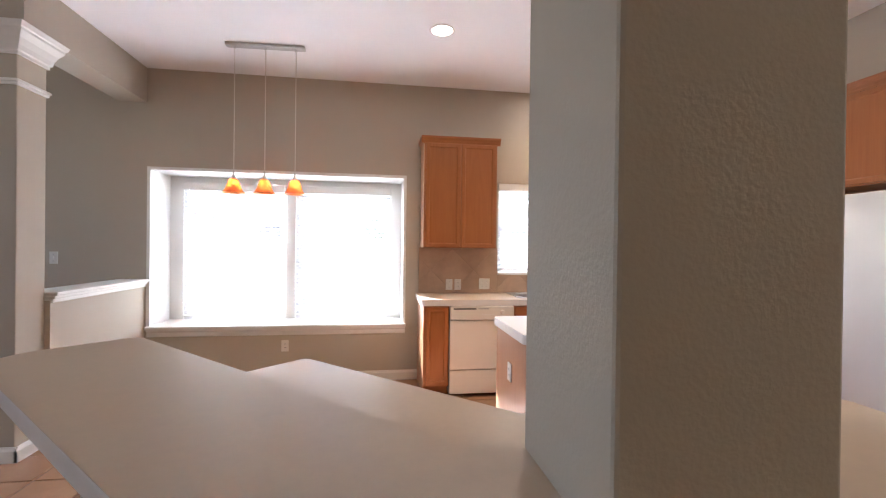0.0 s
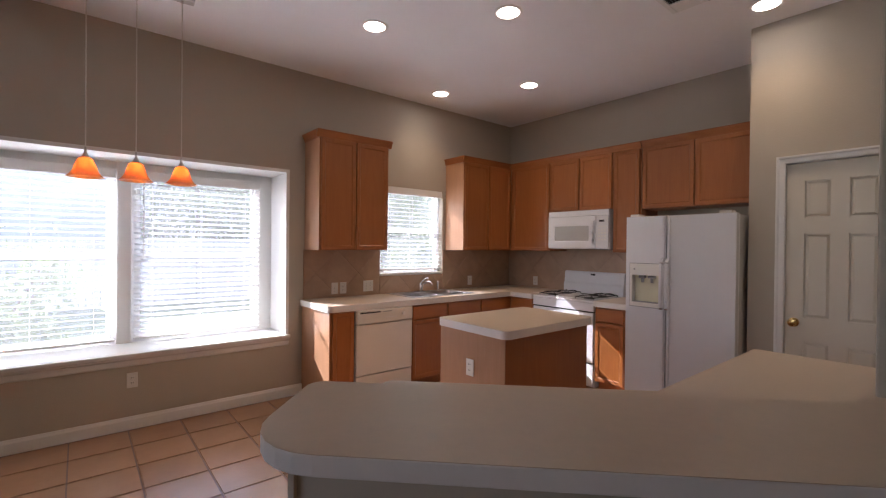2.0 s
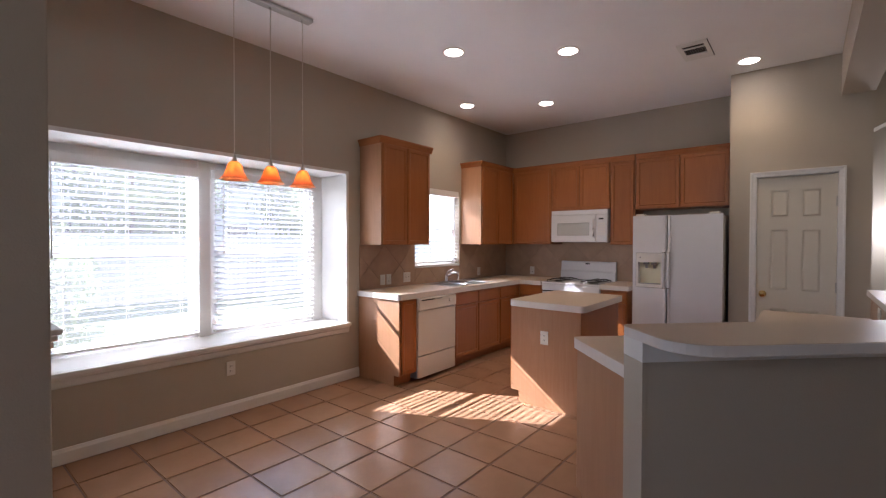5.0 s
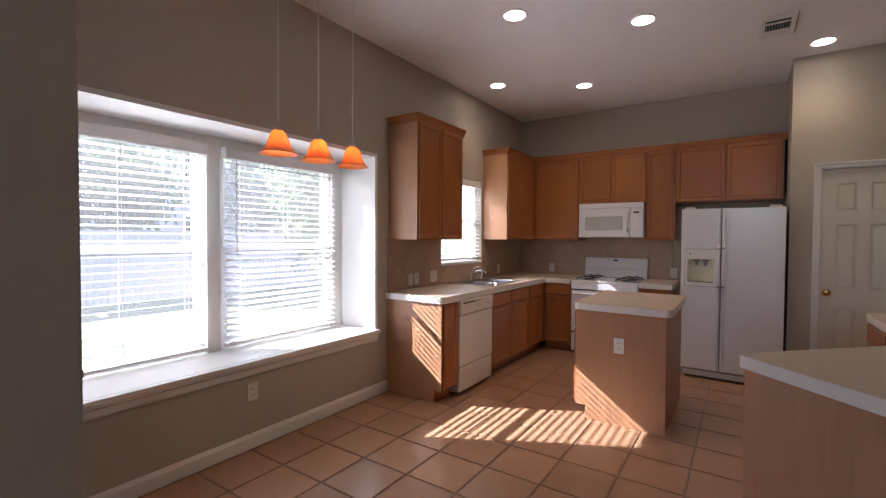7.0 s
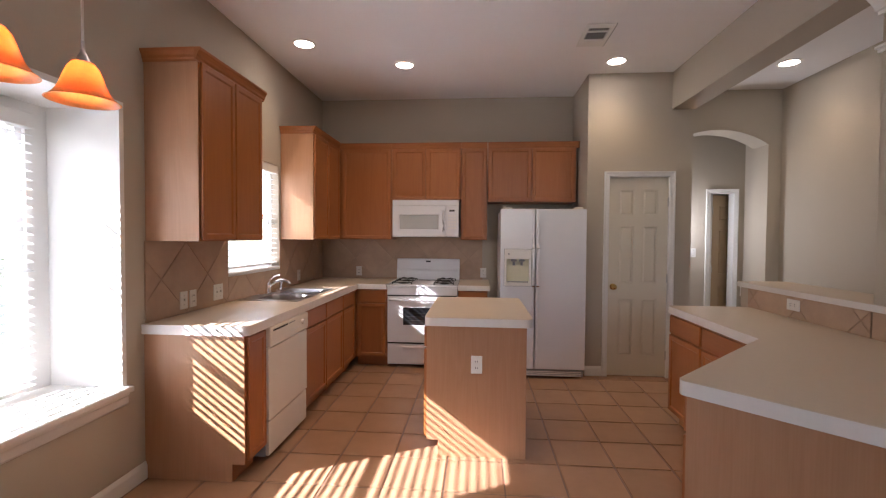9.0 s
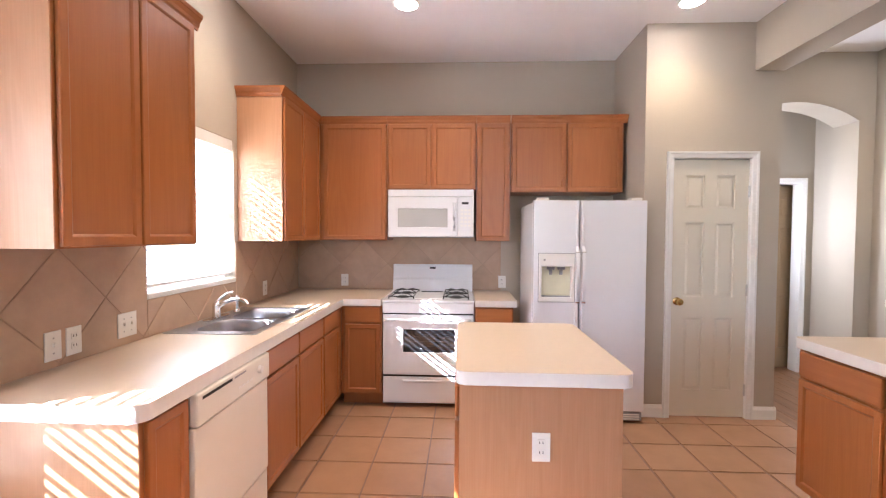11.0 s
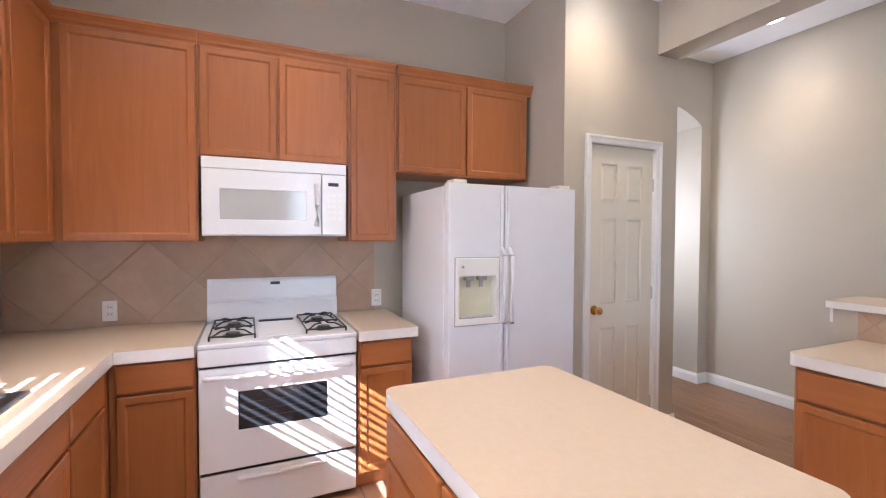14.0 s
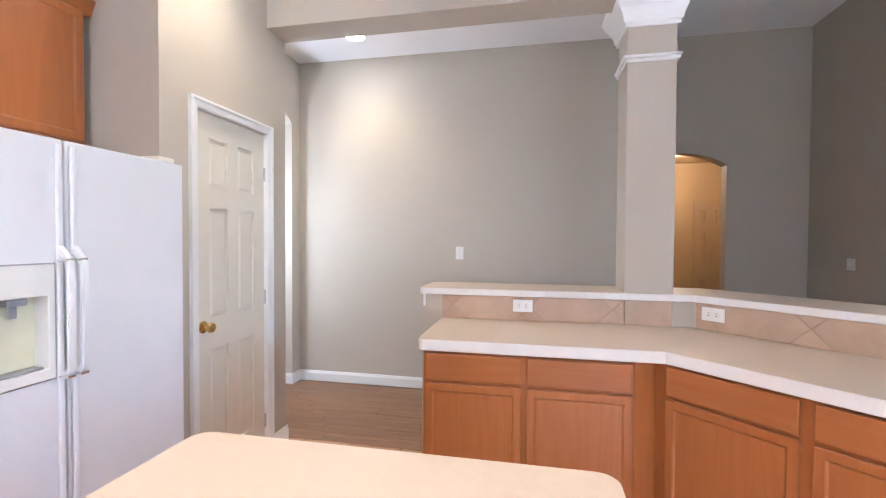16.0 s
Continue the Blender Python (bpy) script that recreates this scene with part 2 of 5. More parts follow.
# ---- mesh helpers ----
def bm_box(x0, x1, y0, y1, z0, z1, bevel=0.0, seg=1, bm=None):
    own = bmesh.new()
    bmesh.ops.create_cube(own, size=1)
    for v in own.verts:
        v.co = ((x0 + x1) / 2 + v.co.x * (x1 - x0), (y0 + y1) / 2 + v.co.y * (y1 - y0), (z0 + z1) / 2 + v.co.z * (z1 - z0))
    if bevel:
        bmesh.ops.bevel(own, geom=own.edges[:], offset=bevel, segments=seg, affect="EDGES", profile=0.5)
    if bm is None:
        return own
    return join(bm, own)


def bm_frame(x0, x1, z0, z1, hx0, hx1, hz0, hz1, y0, y1, bevel=0.0):
    """A flat slab in the x-z plane with a rectangular hole, all in one piece."""
    bm = bmesh.new()
    ring = []
    for y in (y0, y1):
        ring.append([bm.verts.new((x, y, z)) for x, z in ((x0, z0), (x1, z0), (x1, z1), (x0, z1), (hx0, hz0), (hx1, hz0), (hx1, hz1), (hx0, hz1))])
    f, b = ring
    for k in range(4):
        j = (k + 1) % 4
        bm.faces.new((f[k], f[j], f[4 + j], f[4 + k]))
        bm.faces.new((b[4 + k], b[4 + j], b[j], b[k]))
        bm.faces.new((b[k], b[j], f[j], f[k]))
        bm.faces.new((f[4 + k], f[4 + j], b[4 + j], b[4 + k]))
    bmesh.ops.recalc_face_normals(bm, faces=bm.faces[:])
    if bevel:
        sharp = [e for e in bm.edges if len(e.link_faces) == 2 and e.calc_face_angle() > 0.5]
        bmesh.ops.bevel(bm, geom=sharp, offset=bevel, segments=2, affect="EDGES", profile=0.5)
    return bm


def join(bm, other):
    me = bpy.data.meshes.new("tmp")
    other.to_mesh(me)
    other.free()
    bm.from_mesh(me)
    bpy.data.meshes.remove(me)
    return bm


def bm_cyl(r0, r1, z0, z1, n=24, bm=None, m=None):
    own = bmesh.new()
    bmesh.ops.create_cone(own, cap_ends=True, segments=n, radius1=r0, radius2=r1, depth=z1 - z0)
    bmesh.ops.translate(own, verts=own.verts, vec=(0, 0, (z0 + z1) / 2))
    if m is not None:
        own.transform(m)
    return own if bm is None else join(bm, own)


def bm_lathe(profile, n=32):
    """A turned shape from (radius, height) pairs round z."""
    bm = bmesh.new()
    rings = []
    for r, z in profile:
        rings.append([bm.verts.new((r * math.cos(2 * math.pi * k / n), r * math.sin(2 * math.pi * k / n), z)) for k in range(n)])
    for a, b in zip(rings, rings[1:]):
        for k in range(n):
            bm.faces.new((a[k], a[(k + 1) % n], b[(k + 1) % n], b[k]))
    return bm


def bm_prism(points, z0, z1, bevel=0.0, seg=2):
    """An upright prism over a plan outline, its horizontal edges eased."""
    bm = bmesh.new()
    lo = [bm.verts.new((x, y, z0)) for x, y in points]
    hi = [bm.verts.new((x, y, z1)) for x, y in points]
    n = len(points)
    bm.faces.new(lo[::-1])
    bm.faces.new(hi)
    for k in range(n):
        bm.faces.new((lo[k], lo[(k + 1) % n], hi[(k + 1) % n], hi[k]))
    bmesh.ops.recalc_face_normals(bm, faces=bm.faces[:])
    if bevel:
        edges = [e for e in bm.edges if abs(e.verts[0].co.z - e.verts[1].co.z) < 1e-6]
        bmesh.ops.bevel(bm, geom=edges, offset=bevel, segments=seg, affect="EDGES", profile=0.5)
    return bm


def bm_sweep(profile, x0, x1):
    """A molding: a closed (y, z) profile drawn along x."""
    bm = bmesh.new()
    a = [bm.verts.new((x0, y, z)) for y, z in profile]
    b = [bm.verts.new((x1, y, z)) for y, z in profile]
    n = len(profile)
    bm.faces.new(a)
    bm.faces.new(b[::-1])
    for k in range(n):
        bm.faces.new((a[k], b[k], b[(k + 1) % n], a[(k + 1) % n]))
    bmesh.ops.recalc_face_normals(bm, faces=bm.faces[:])
    return bm


def tube(points, r, n=10):
    """A round bar along a bent line."""
    bm = bmesh.new()
    pts = [Vector(p) for p in points]
    rings = []
    for k, p in enumerate(pts):
        way = (pts[min(k + 1, len(pts) - 1)] - pts[max(k - 1, 0)]).normalized()
        q = way.to_track_quat("Z", "Y").to_matrix()
        rings.append([bm.verts.new(p + q @ Vector((r * math.cos(2 * math.pi * j / n), r * math.sin(2 * math.pi * j / n), 0))) for j in range(n)])
    for a, b in zip(rings, rings[1:]):
        for j in range(n):
            bm.faces.new((a[j], a[(j + 1) % n], b[(j + 1) % n], b[j]))
    bm.faces.new(rings[0][::-1])
    bm.faces.new(rings[-1])
    return bm


def smooth(me, angle=35):
    for p in me.polygons:
        p.use_smooth = True
    me.set_sharp_from_angle(angle=radians(angle))


def mesh_of(name, bm, material, soft=False):
    bmesh.ops.recalc_face_normals(bm, faces=bm.faces[:])
    me = bpy.data.meshes.new(name)
    bm.to_mesh(me)
    bm.free()
    me.materials.append(material)
    if soft:
        smooth(me)
    return me


def thing(name, label, category, m=None, group="", kind=""):
    ob = new(name)
    ob.empty_display_size = 0.1
    if m is not None:
        ob.matrix_world = m
    return tagged(ob, label, category, group, kind)


def part(name, bm, material, parent, label="", soft=False):
    ob = new(name, mesh_of(name, bm, material, soft))
    ob.parent = parent
    return tagged(ob, label)


def solid(name, bm, material, label="", category="", kind="", soft=False, m=None):
    ob = new(name, mesh_of(name, bm, material, soft))
    if m is not None:
        ob.matrix_world = m
    return tagged(ob, label, category, "", kind)


def structure(name, bm, material, label, category):
    return solid(name, bm, material, label, category, "structure")


def at(x, y, z=0.0, turn=0.0):
    return pose(x, y, z, 0, 0, turn)


# ---- floor, walls, ceiling ----
floor = structure("floor", bm_box(-3.2, 4.2, 0.80, NY + 0.1, -0.12, -0.005), GROUT, "terracotta ceramic tile floor with dark grout joints", "floor")
bm = bm_box(-6.4, 6.0, -4.6, 0.797, -0.12, -0.006)
bm_box(-6.4, -3.203, 0.797, NY + 0.1, -0.12, -0.006, bm=bm)
floor_wood = structure("floor_wood", bm, PLANK, "brown wood plank floor in the adjoining rooms", "floor")

OP = 0.03   # thickness of the white boards that line the bay
bm = bm_box(WX, BAY_X0 - OP, NY, NY + 0.15, 0, CEIL)
bm_box(BAY_X0 - OP, BAY_X1 + OP, NY, NY + 0.15, 0, BAY_Z0 - OP, bm=bm)
bm_box(BAY_X0 - OP, BAY_X1 + OP, NY, NY + 0.15, BAY_Z1 + OP, CEIL, bm=bm)
bm_box(BAY_X1 + OP, W2_X0, NY, NY + 0.15, 0, CEIL, bm=bm)
bm_box(W2_X0, W2_X1, NY, NY + 0.15, 0, W2_Z0, bm=bm)
bm_box(W2_X0, W2_X1, NY, NY + 0.15, W2_Z1, CEIL, bm=bm)
bm_box(W2_X1, EX + 0.15, NY, NY + 0.15, 0, CEIL, bm=bm)
structure("wall_north", bm, WALL, "greige painted wall with a boxed bay window", "wall")
structure("wall_east", bm_box(EX, EX + 0.15, PAN_Y1 - 0.12, NY, 0, CEIL), WALL, "greige painted kitchen wall behind the range", "wall")

bm = bm_box(PAN_X, PAN_X + 0.12, PAN_Y0, 1.048, 0, CEIL)
bm_box(PAN_X, PAN_X + 0.12, 1.668, PAN_Y1, 0, CEIL, bm=bm)
bm_box(PAN_X, PAN_X + 0.12, 1.048, 1.668, 2.075, CEIL, bm=bm)
structure("wall_pantry", bm, WALL, "greige painted pantry closet wall around its door", "wall")
structure("wall_pantry_side", bm_box(PAN_X + 0.12, EX, PAN_Y1 - 0.12, PAN_Y1, 0, CEIL), WALL, "greige painted pantry side wall by the refrigerator", "wall")
structure("wall_hall_side", bm_box(PAN_X + 0.12, 4.3, PAN_Y0, PAN_Y0 + 0.12, 0, CEIL), WALL, "greige painted hall side wall", "wall")
structure("wall_pantry_back", bm_box(EX, EX + 0.1, PAN_Y0 + 0.12, PAN_Y1 - 0.12, 0, CEIL), WALL, "plain wall at the back of the pantry", "wall")

structure("wall_south", bm_box(0.55, 3.632, SY - 0.12, SY, 0, CEIL), WALL, "greige painted hallway wall", "wall")


def arch_wall(width0, width1, spring, apex, x0, x1, top, edge0, edge1):
    """A wall across local x with a low arched opening; local y runs through its thickness from x0 to x1."""
    bm = bmesh.new()
    n = 20
    mid, half, rise = (width0 + width1) / 2, (width1 - width0) / 2, apex - spring
    r = (half * half + rise * rise) / (2 * rise)
    arc = []
    for k in range(n + 1):
        u = width0 + (width1 - width0) * k / n
        arc.append((u, apex - r + math.sqrt(max(r * r - (u - mid) ** 2, 0))))
    strips = [[(edge0, 0), (edge0, top), (width0, top), (width0, 0)], [(width1, 0), (width1, top), (edge1, top), (edge1, 0)]]
    strips += [[p, (p[0], top), (q[0], top), q] for p, q in zip(arc, arc[1:])]
    for quad in strips:
        f = [bm.verts.new((u, x0, z)) for u, z in quad]
        g = [bm.verts.new((u, x1, z)) for u, z in quad]
        bm.faces.new(f)
        bm.faces.new(g[::-1])
        bm.faces.new((f[0], f[3], g[3], g[0]))
        bm.faces.new((f[1], g[1], g[2], f[2]))
    for u, z0 in ((edge0, 0), (edge1, 0)):
        bm.faces.new([bm.verts.new(c) for c in ((u, x0, 0), (u, x0, top), (u, x1, top), (u, x1, 0))])
    for u, h in ((width0, spring), (width1, spring)):
        bm.faces.new([bm.verts.new(c) for c in ((u, x0, 0), (u, x0, h), (u, x1, h), (u, x1, 0))])
    bmesh.ops.remove_doubles(bm, verts=bm.verts[:], dist=1e-5)
    return bm


bm = arch_wall(-0.83, 0.25, 2.50, 2.67, 0, 0.28, CEIL, -0.838, 0.39)
bm.transform(at(3.632, 0, 0, -90))
structure("wall_arch_hall", bm, WALL, "greige wall with a low arched opening to a hall", "wall")
HX = 4.32
bm = bm_box(HX, HX + 0.12, -0.28, 0.03, 2.03, CEIL)
bm_box(HX, HX + 0.12, 0.03, 0.84, 0, CEIL, bm=bm)
bm_box(HX, HX + 0.12, -0.6, -0.28, 0, CEIL, bm=bm)
bm_box(3.92, HX, -0.52, -0.40, 0, CEIL, bm=bm)
bm_box(HX + 0.12, 5.6, 0.72, 0.84, 0, CEIL, bm=bm)
bm_box(HX + 0.12, 5.6, -1.2, -1.08, 0, CEIL, bm=bm)
bm_box(5.6, 5.72, -1.2, 0.84, 0, CEIL, bm=bm)
bm_box(HX, HX + 0.12, -1.2, -0.6, 0, CEIL, bm=bm)
structure("wall_hall", bm, WALL, "pale hall walls behind the arched opening", "wall")

bm = arch_wall(-0.83, 0.25, 2.28, 2.44, -2.26, -2.1, 3.8, -1.67, 0.67)
structure("wall_living", bm, WALL, "greige living room wall with an arched doorway", "wall")
bm = bm_box(0.55, 0.67, -2.1, SY - 0.12, 0, 3.8)
bm_box(-1.82, -1.67, -2.26, -0.85, 0, 3.8, bm=bm)
bm_box(WX, -1.82, -1.0, -0.85, 0, 3.8, bm=bm)
# unseen opening, added where the assumed daylight lamp stands
bm_box(WX - 0.12, WX, -1.0, 1.3, 0, 3.8, bm=bm)
bm_box(WX - 0.12, WX, 2.7, NY + 0.15, 0, 3.8, bm=bm)
bm_box(WX - 0.12, WX, 1.3, 2.7, 0, 1.6, bm=bm)
bm_box(WX - 0.12, WX, 1.3, 2.7, 3.0, 3.8, bm=bm)
structure("wall_west", bm, WALL, "greige painted living room walls", "wall")
bm = bm_box(-1.67, 0.67, -4.0, -3.88, 0, 2.6)
bm_box(-1.8, -1.67, -4.0, -2.26, 0, 2.6, bm=bm)
bm_box(0.67, 0.8, -4.0, -2.26, 0, 2.6, bm=bm)
bm_box(-1.8, 0.8, -4.0, -2.26, 2.6, 2.7, bm=bm)
structure("wall_back_hall", bm, TANWALL, "tan painted back hallway", "wall")

bm = bm_box(WX, 5.8, 0.66, NY + 0.15, CEIL, CEIL + 0.12)
bm_box(0.60, 5.8, -1.2, 0.66, CEIL, CEIL + 0.12, bm=bm)
bm_box(WX, 0.60, 0.60, 0.66, CEIL + 0.12, 3.9, bm=bm)
bm_box(0.60, 0.66, -2.3, 0.60, CEIL + 0.12, 3.9, bm=bm)
bm_box(WX - 0.1, 0.60, -2.3, 0.60, 3.8, 3.9, bm=bm)
structure("ceiling", bm, CEILING, "white textured ceiling", "ceiling")

# header beams
structure("beam_hall", bm_box(0.86, PAN_X - 0.002, 0.83, 1.05, 2.74, CEIL - 0.002), WALL, "painted header beam over the peninsula", "beam")
structure("beam_breakfast", bm_box(-2.13, -1.87, 3.43, NY - 0.002, 2.78, CEIL - 0.002), WALL, "painted header beam over the half wall", "beam")


# ---- columns ----
def capital(c, half, z0, z1, parent):
    """A stepped crown capital: coves and fillets that widen upwards."""
    h = z1 - z0
    steps = [(0.0, 0.0), (0.012, 0.0), (0.012, 0.10), (0.022, 0.14), (0.028, 0.30), (0.045, 0.52), (0.066, 0.68), (0.070, 0.72), (0.070, 0.80), (0.080, 0.84), (0.088, 0.97), (0.088, 1.0), (0, 1.0)]
    bm = bmesh.new()
    rings = []
    for o, f in steps:
        e = half + o + 0.001
        rings.append([bm.verts.new((c[0] + sx * e, c[1] + sy * e, z0 + f * h)) for sx, sy in ((-1, -1), (1, -1), (1, 1), (-1, 1))])
    for a, b in zip(rings, rings[1:]):
        for k in range(4):
            bm.faces.new((a[k], a[(k + 1) % 4], b[(k + 1) % 4], b[k]))
    bm.faces.new(rings[0][::-1])
    bm.faces.new(rings[-1])
    return part("capital", bm, TRIM, parent, "white stepped crown capital")


def column(x, y, half, z0, label):
    ob = thing("column", label, "column", None, "", "structure")
    part("shaft", bm_box(x - half, x + half, y - half, y + half, z0, 2.80 if z0 < 0.5 else CEIL, 0.006, 2), WALL, ob)
    capital((x, y), half, 2.60, 2.785, ob)
    bm = bm_box(x - half - 0.014, x + half + 0.014, y - half - 0.014, y + half + 0.014, 2.405, 2.425, 0.004)
    bm_box(x - half - 0.022, x + half + 0.022, y - half - 0.022, y + half + 0.022, 2.426, 2.442, 0.004, bm=bm)
    part("neck_ring", bm, TRIM, ob, "white neck molding")
    return ob


col_r = column(0.720, 0.794, 0.131, 0.0, "square painted column at the bend of the breakfast bar")
col_l = column(-2.04, 3.565, 0.126, 0.0, "square painted column at the end of the half wall")

# half wall with a two-step cap
half_wall = thing("half_wall", "painted half wall with a white molded cap", "half wall", None, "", "structure")
part("wall_body", bm_box(-2.06, -1.88, 3.692, NY - 0.002, 0, 1.0), WALL, half_wall)
bm = bm_box(-2.11, -1.835, 3.694, NY - 0.003, 1.035, 1.06, 0.006, 2)
bm_box(-2.09, -1.852, 3.694, NY - 0.003, 1.012, 1.034, 0.004, bm=bm)
bm_box(-2.075, -1.866, 3.694, NY - 0.003, 0.985, 1.011, 0.004, bm=bm)
part("cap", bm, TRIM, half_wall, "white stepped cap rail")


# ---- baseboards ----
def baseboard(x0, y0, x1, y1):
    """Along a wall whose room side lies to the left of the way from the first to the second point."""
    v = Vector((x1 - x0, y1 - y0, 0))
    prof = [(0, 0), (0.014, 0), (0.014, 0.075), (0.009, 0.088), (0.006, 0.10), (0, 0.10)]
    bm = bm_sweep(prof, 0, v.length)
    bm.transform(at(x0, y0, 0, math.degrees(math.atan2(v.y, v.x))))
    return structure("baseboard", bm, TRIM, "white painted baseboard", "baseboard")


baseboard(0.795, NY, -1.88, NY)
baseboard(-2.06, NY, WX, NY)
baseboard(-1.88, NY - 0.015, -1.88, 3.692)
baseboard(-1.904, 3.691, -1.904, 3.425)
baseboard(-1.890, 3.439, -2.170, 3.439)
baseboard(-2.156, 3.425, -2.156, 3.705)
baseboard(PAN_X, 1.711, PAN_X, PAN_Y1)
baseboard(PAN_X, PAN_Y0 - 0.014, PAN_X, 1.005)
baseboard(3.63, PAN_Y0, PAN_X, PAN_Y0)
baseboard(0.55, SY, 3.63, SY)
baseboard(3.632, SY + 0.015, 3.632, -0.236)
baseboard(3.632, -0.25, 3.912, -0.25)
baseboard(HX, 0.09, HX, 0.84)
baseboard(HX, -0.40, HX, -0.335)
baseboard(3.915, -0.40, HX, -0.40)
baseboard(-1.67, -2.1, -0.83, -2.1)
baseboard(-1.67, -0.85, -1.67, -2.1)

# ---- bay ----
bay = thing("bay_lining", "white lining of the boxed bay window", "trim", None, "", "structure")
part("side_board", bm_box(BAY_X0 - OP, BAY_X0, NY - 0.001, 5.47, BAY_Z0 - OP, BAY_Z1 + OP), TRIM, bay)
part("side_board", bm_box(BAY_X1, BAY_X1 + OP, NY - 0.001, 5.47, BAY_Z0 - OP, BAY_Z1 + OP), TRIM, bay)
part("head_board", bm_box(BAY_X0, BAY_X1, NY - 0.001, 5.47, BAY_Z1, BAY_Z1 + OP), TRIM, bay)
part("jamb_strip", bm_box(BAY_X0, -1.70, BAY_Y, 5.47, BAY_Z0, BAY_Z1), TRIM, bay)
part("jamb_strip", bm_box(0.515, BAY_X1, BAY_Y, 5.47, BAY_Z0, BAY_Z1), TRIM, bay)
part("mullion", bm_box(-0.640, -0.535, BAY_Y - 0.012, 5.47, BAY_Z0, BAY_Z1, 0.004), TRIM, bay)
part("head_strip", bm_box(-1.70, -0.640, BAY_Y, 5.47, 2.065, BAY_Z1), TRIM, bay)
part("head_strip", bm_box(-0.535, 0.515, BAY_Y, 5.47, 2.065, BAY_Z1), TRIM, bay)
seat = thing("window_sill", "deep white window seat board with molded apron", "sill", None, "", "structure")
part("seat_board", bm_box(BAY_X0 - 0.025, BAY_X1 + 0.035, NY - 0.045, NY, BAY_Z0 - 0.032, BAY_Z0, 0.006, 2, bm=bm_box(BAY_X0, BAY_X1, NY, 5.47, BAY_Z0 - 0.032, BAY_Z0)), TRIM, seat)
part("apron", bm_sweep([(0, 0.49), (0, 0.562), (-0.022, 0.562), (-0.022, 0.548), (-0.012, 0.535), (-0.012, 0.50), (-0.007, 0.49)], BAY_X0 - 0.02, BAY_X1 + 0.028), TRIM, seat).location = (0, NY, 0)


# ---- windows and blinds ----
def window(name, x0, x1, z0, z1, y, label):
    """A single-hung vinyl window: frame, two sashes, panes."""
    w = thing(name, label, "window", None, "", "structure")
    zm = (z0 + z1) / 2 + 0.01
    f = 0.035
    bm = bm_frame(x0, x1, z0, z1, x0 + f, x1 - f, z0 + f, z1 - f, y, y + 0.07, 0.003)
    part("window_frame", bm, VINYL, w)
    for nm, a, b, dy in (("lower_sash", z0 + f, zm, 0.008), ("upper_sash", zm - 0.01, z1 - f, 0.034)):
        s = 0.03
        bm = bm_frame(x0 + f + 0.0005, x1 - f - 0.0005, a + 0.0005, b - 0.0005, x0 + f + s, x1 - f - s, a + s, b - s, y + dy, y + dy + 0.024, 0.002)
        sash = part(nm, bm, VINYL, w)
        pane = part("pane", bm_box(x0 + f + s, x1 - f - s, y + dy + 0.010, y + dy + 0.014, a + s, b - s), GLASS, sash)
        pane.visible_shadow = False
    return w


window("window_1", -1.70, -0.640, BAY_Z0, 2.065, 5.39, "white vinyl single-hung window in the bay")
window("window_2", -0.535, 0.515, BAY_Z0, 2.065, 5.39, "white vinyl single-hung window in the bay")
window("window_3", W2_X0, W2_X1, W2_Z0, W2_Z1, NY + 0.07, "white vinyl window over the sink")


def blind(x0, x1, z0, z1, y, label, wand=True, tilt=17):
    b = thing("window_blind", label, "blind", at(0, y, 0), "window blinds")
    part("headrail", bm_box(x0, x1, -0.034, 0.03, z1 - 0.078, z1, 0.004), TRIM, b)
    pitch, bot = 0.047, z0 + 0.03
    part("bottom_rail", bm_box(x0 + 0.004, x1 - 0.004, -0.026, 0.026, bot - 0.02, bot, 0.004, 2), TRIM, b)
    bm = bmesh.new()
    n = 6
    rows = []
    for k in range(n + 1):
        v = -0.025 + 0.05 * k / n
        rise = 0.0025 * (1 - (v / 0.025) ** 2)
        rows.append((v, rise))
    lo = [[bm.verts.new((u, v, r - 0.0012)) for v, r in rows] for u in (x0 + 0.006, x1 - 0.006)]
    hi = [[bm.verts.new((u, v, r + 0.0012)) for v, r in rows] for u in (x0 + 0.006, x1 - 0.006)]
    for k in range(n):
        bm.faces.new((lo[0][k], lo[0][k + 1], lo[1][k + 1], lo[1][k]))
        bm.faces.new((hi[0][k], hi[1][k], hi[1][k + 1], hi[0][k + 1]))
        bm.faces.new((lo[0][k], hi[0][k], hi[0][k + 1], lo[0][k + 1]))
        bm.faces.new((lo[1][k], lo[1][k + 1], hi[1][k + 1], hi[1][k]))
    bm.faces.new((lo[0][0], lo[1][0], hi[1][0], hi[0][0]))
    bm.faces.new((lo[0][n], hi[0][n], hi[1][n], lo[1][n]))
    me = mesh_of("slat", bm, SLAT)
    z = bot + pitch * 0.8
    rng = random.Random(3)
    while z < z1 - 0.09:
        s = new("slat", me)
        s.parent = b
        s.location = (0, 0, z)
        s.rotation_euler = (radians(tilt + rng.uniform(-1.5, 1.5)), 0, radians(rng.uniform(-0.04, 0.04)))
        z += pitch
    for u in (x0 + 0.14, (x0 + x1) / 2, x1 - 0.14):
        bm = bm_box(u - 0.0012, u + 0.0012, -0.028, -0.0265, bot, z1 - 0.05)
        bm_box(u - 0.0012, u + 0.0012, 0.0265, 0.028, bot, z1 - 0.05, bm=bm)
        part("ladder_cord", bm, TRIM, b)
    if wand:
        part("tilt_wand", tube([(x0 + 0.07, -0.045, z1 - 0.05), (x0 + 0.07, -0.05, z1 - 0.75)], 0.005, 8), PLASTIC, b, "clear plastic tilt wand")
    return b


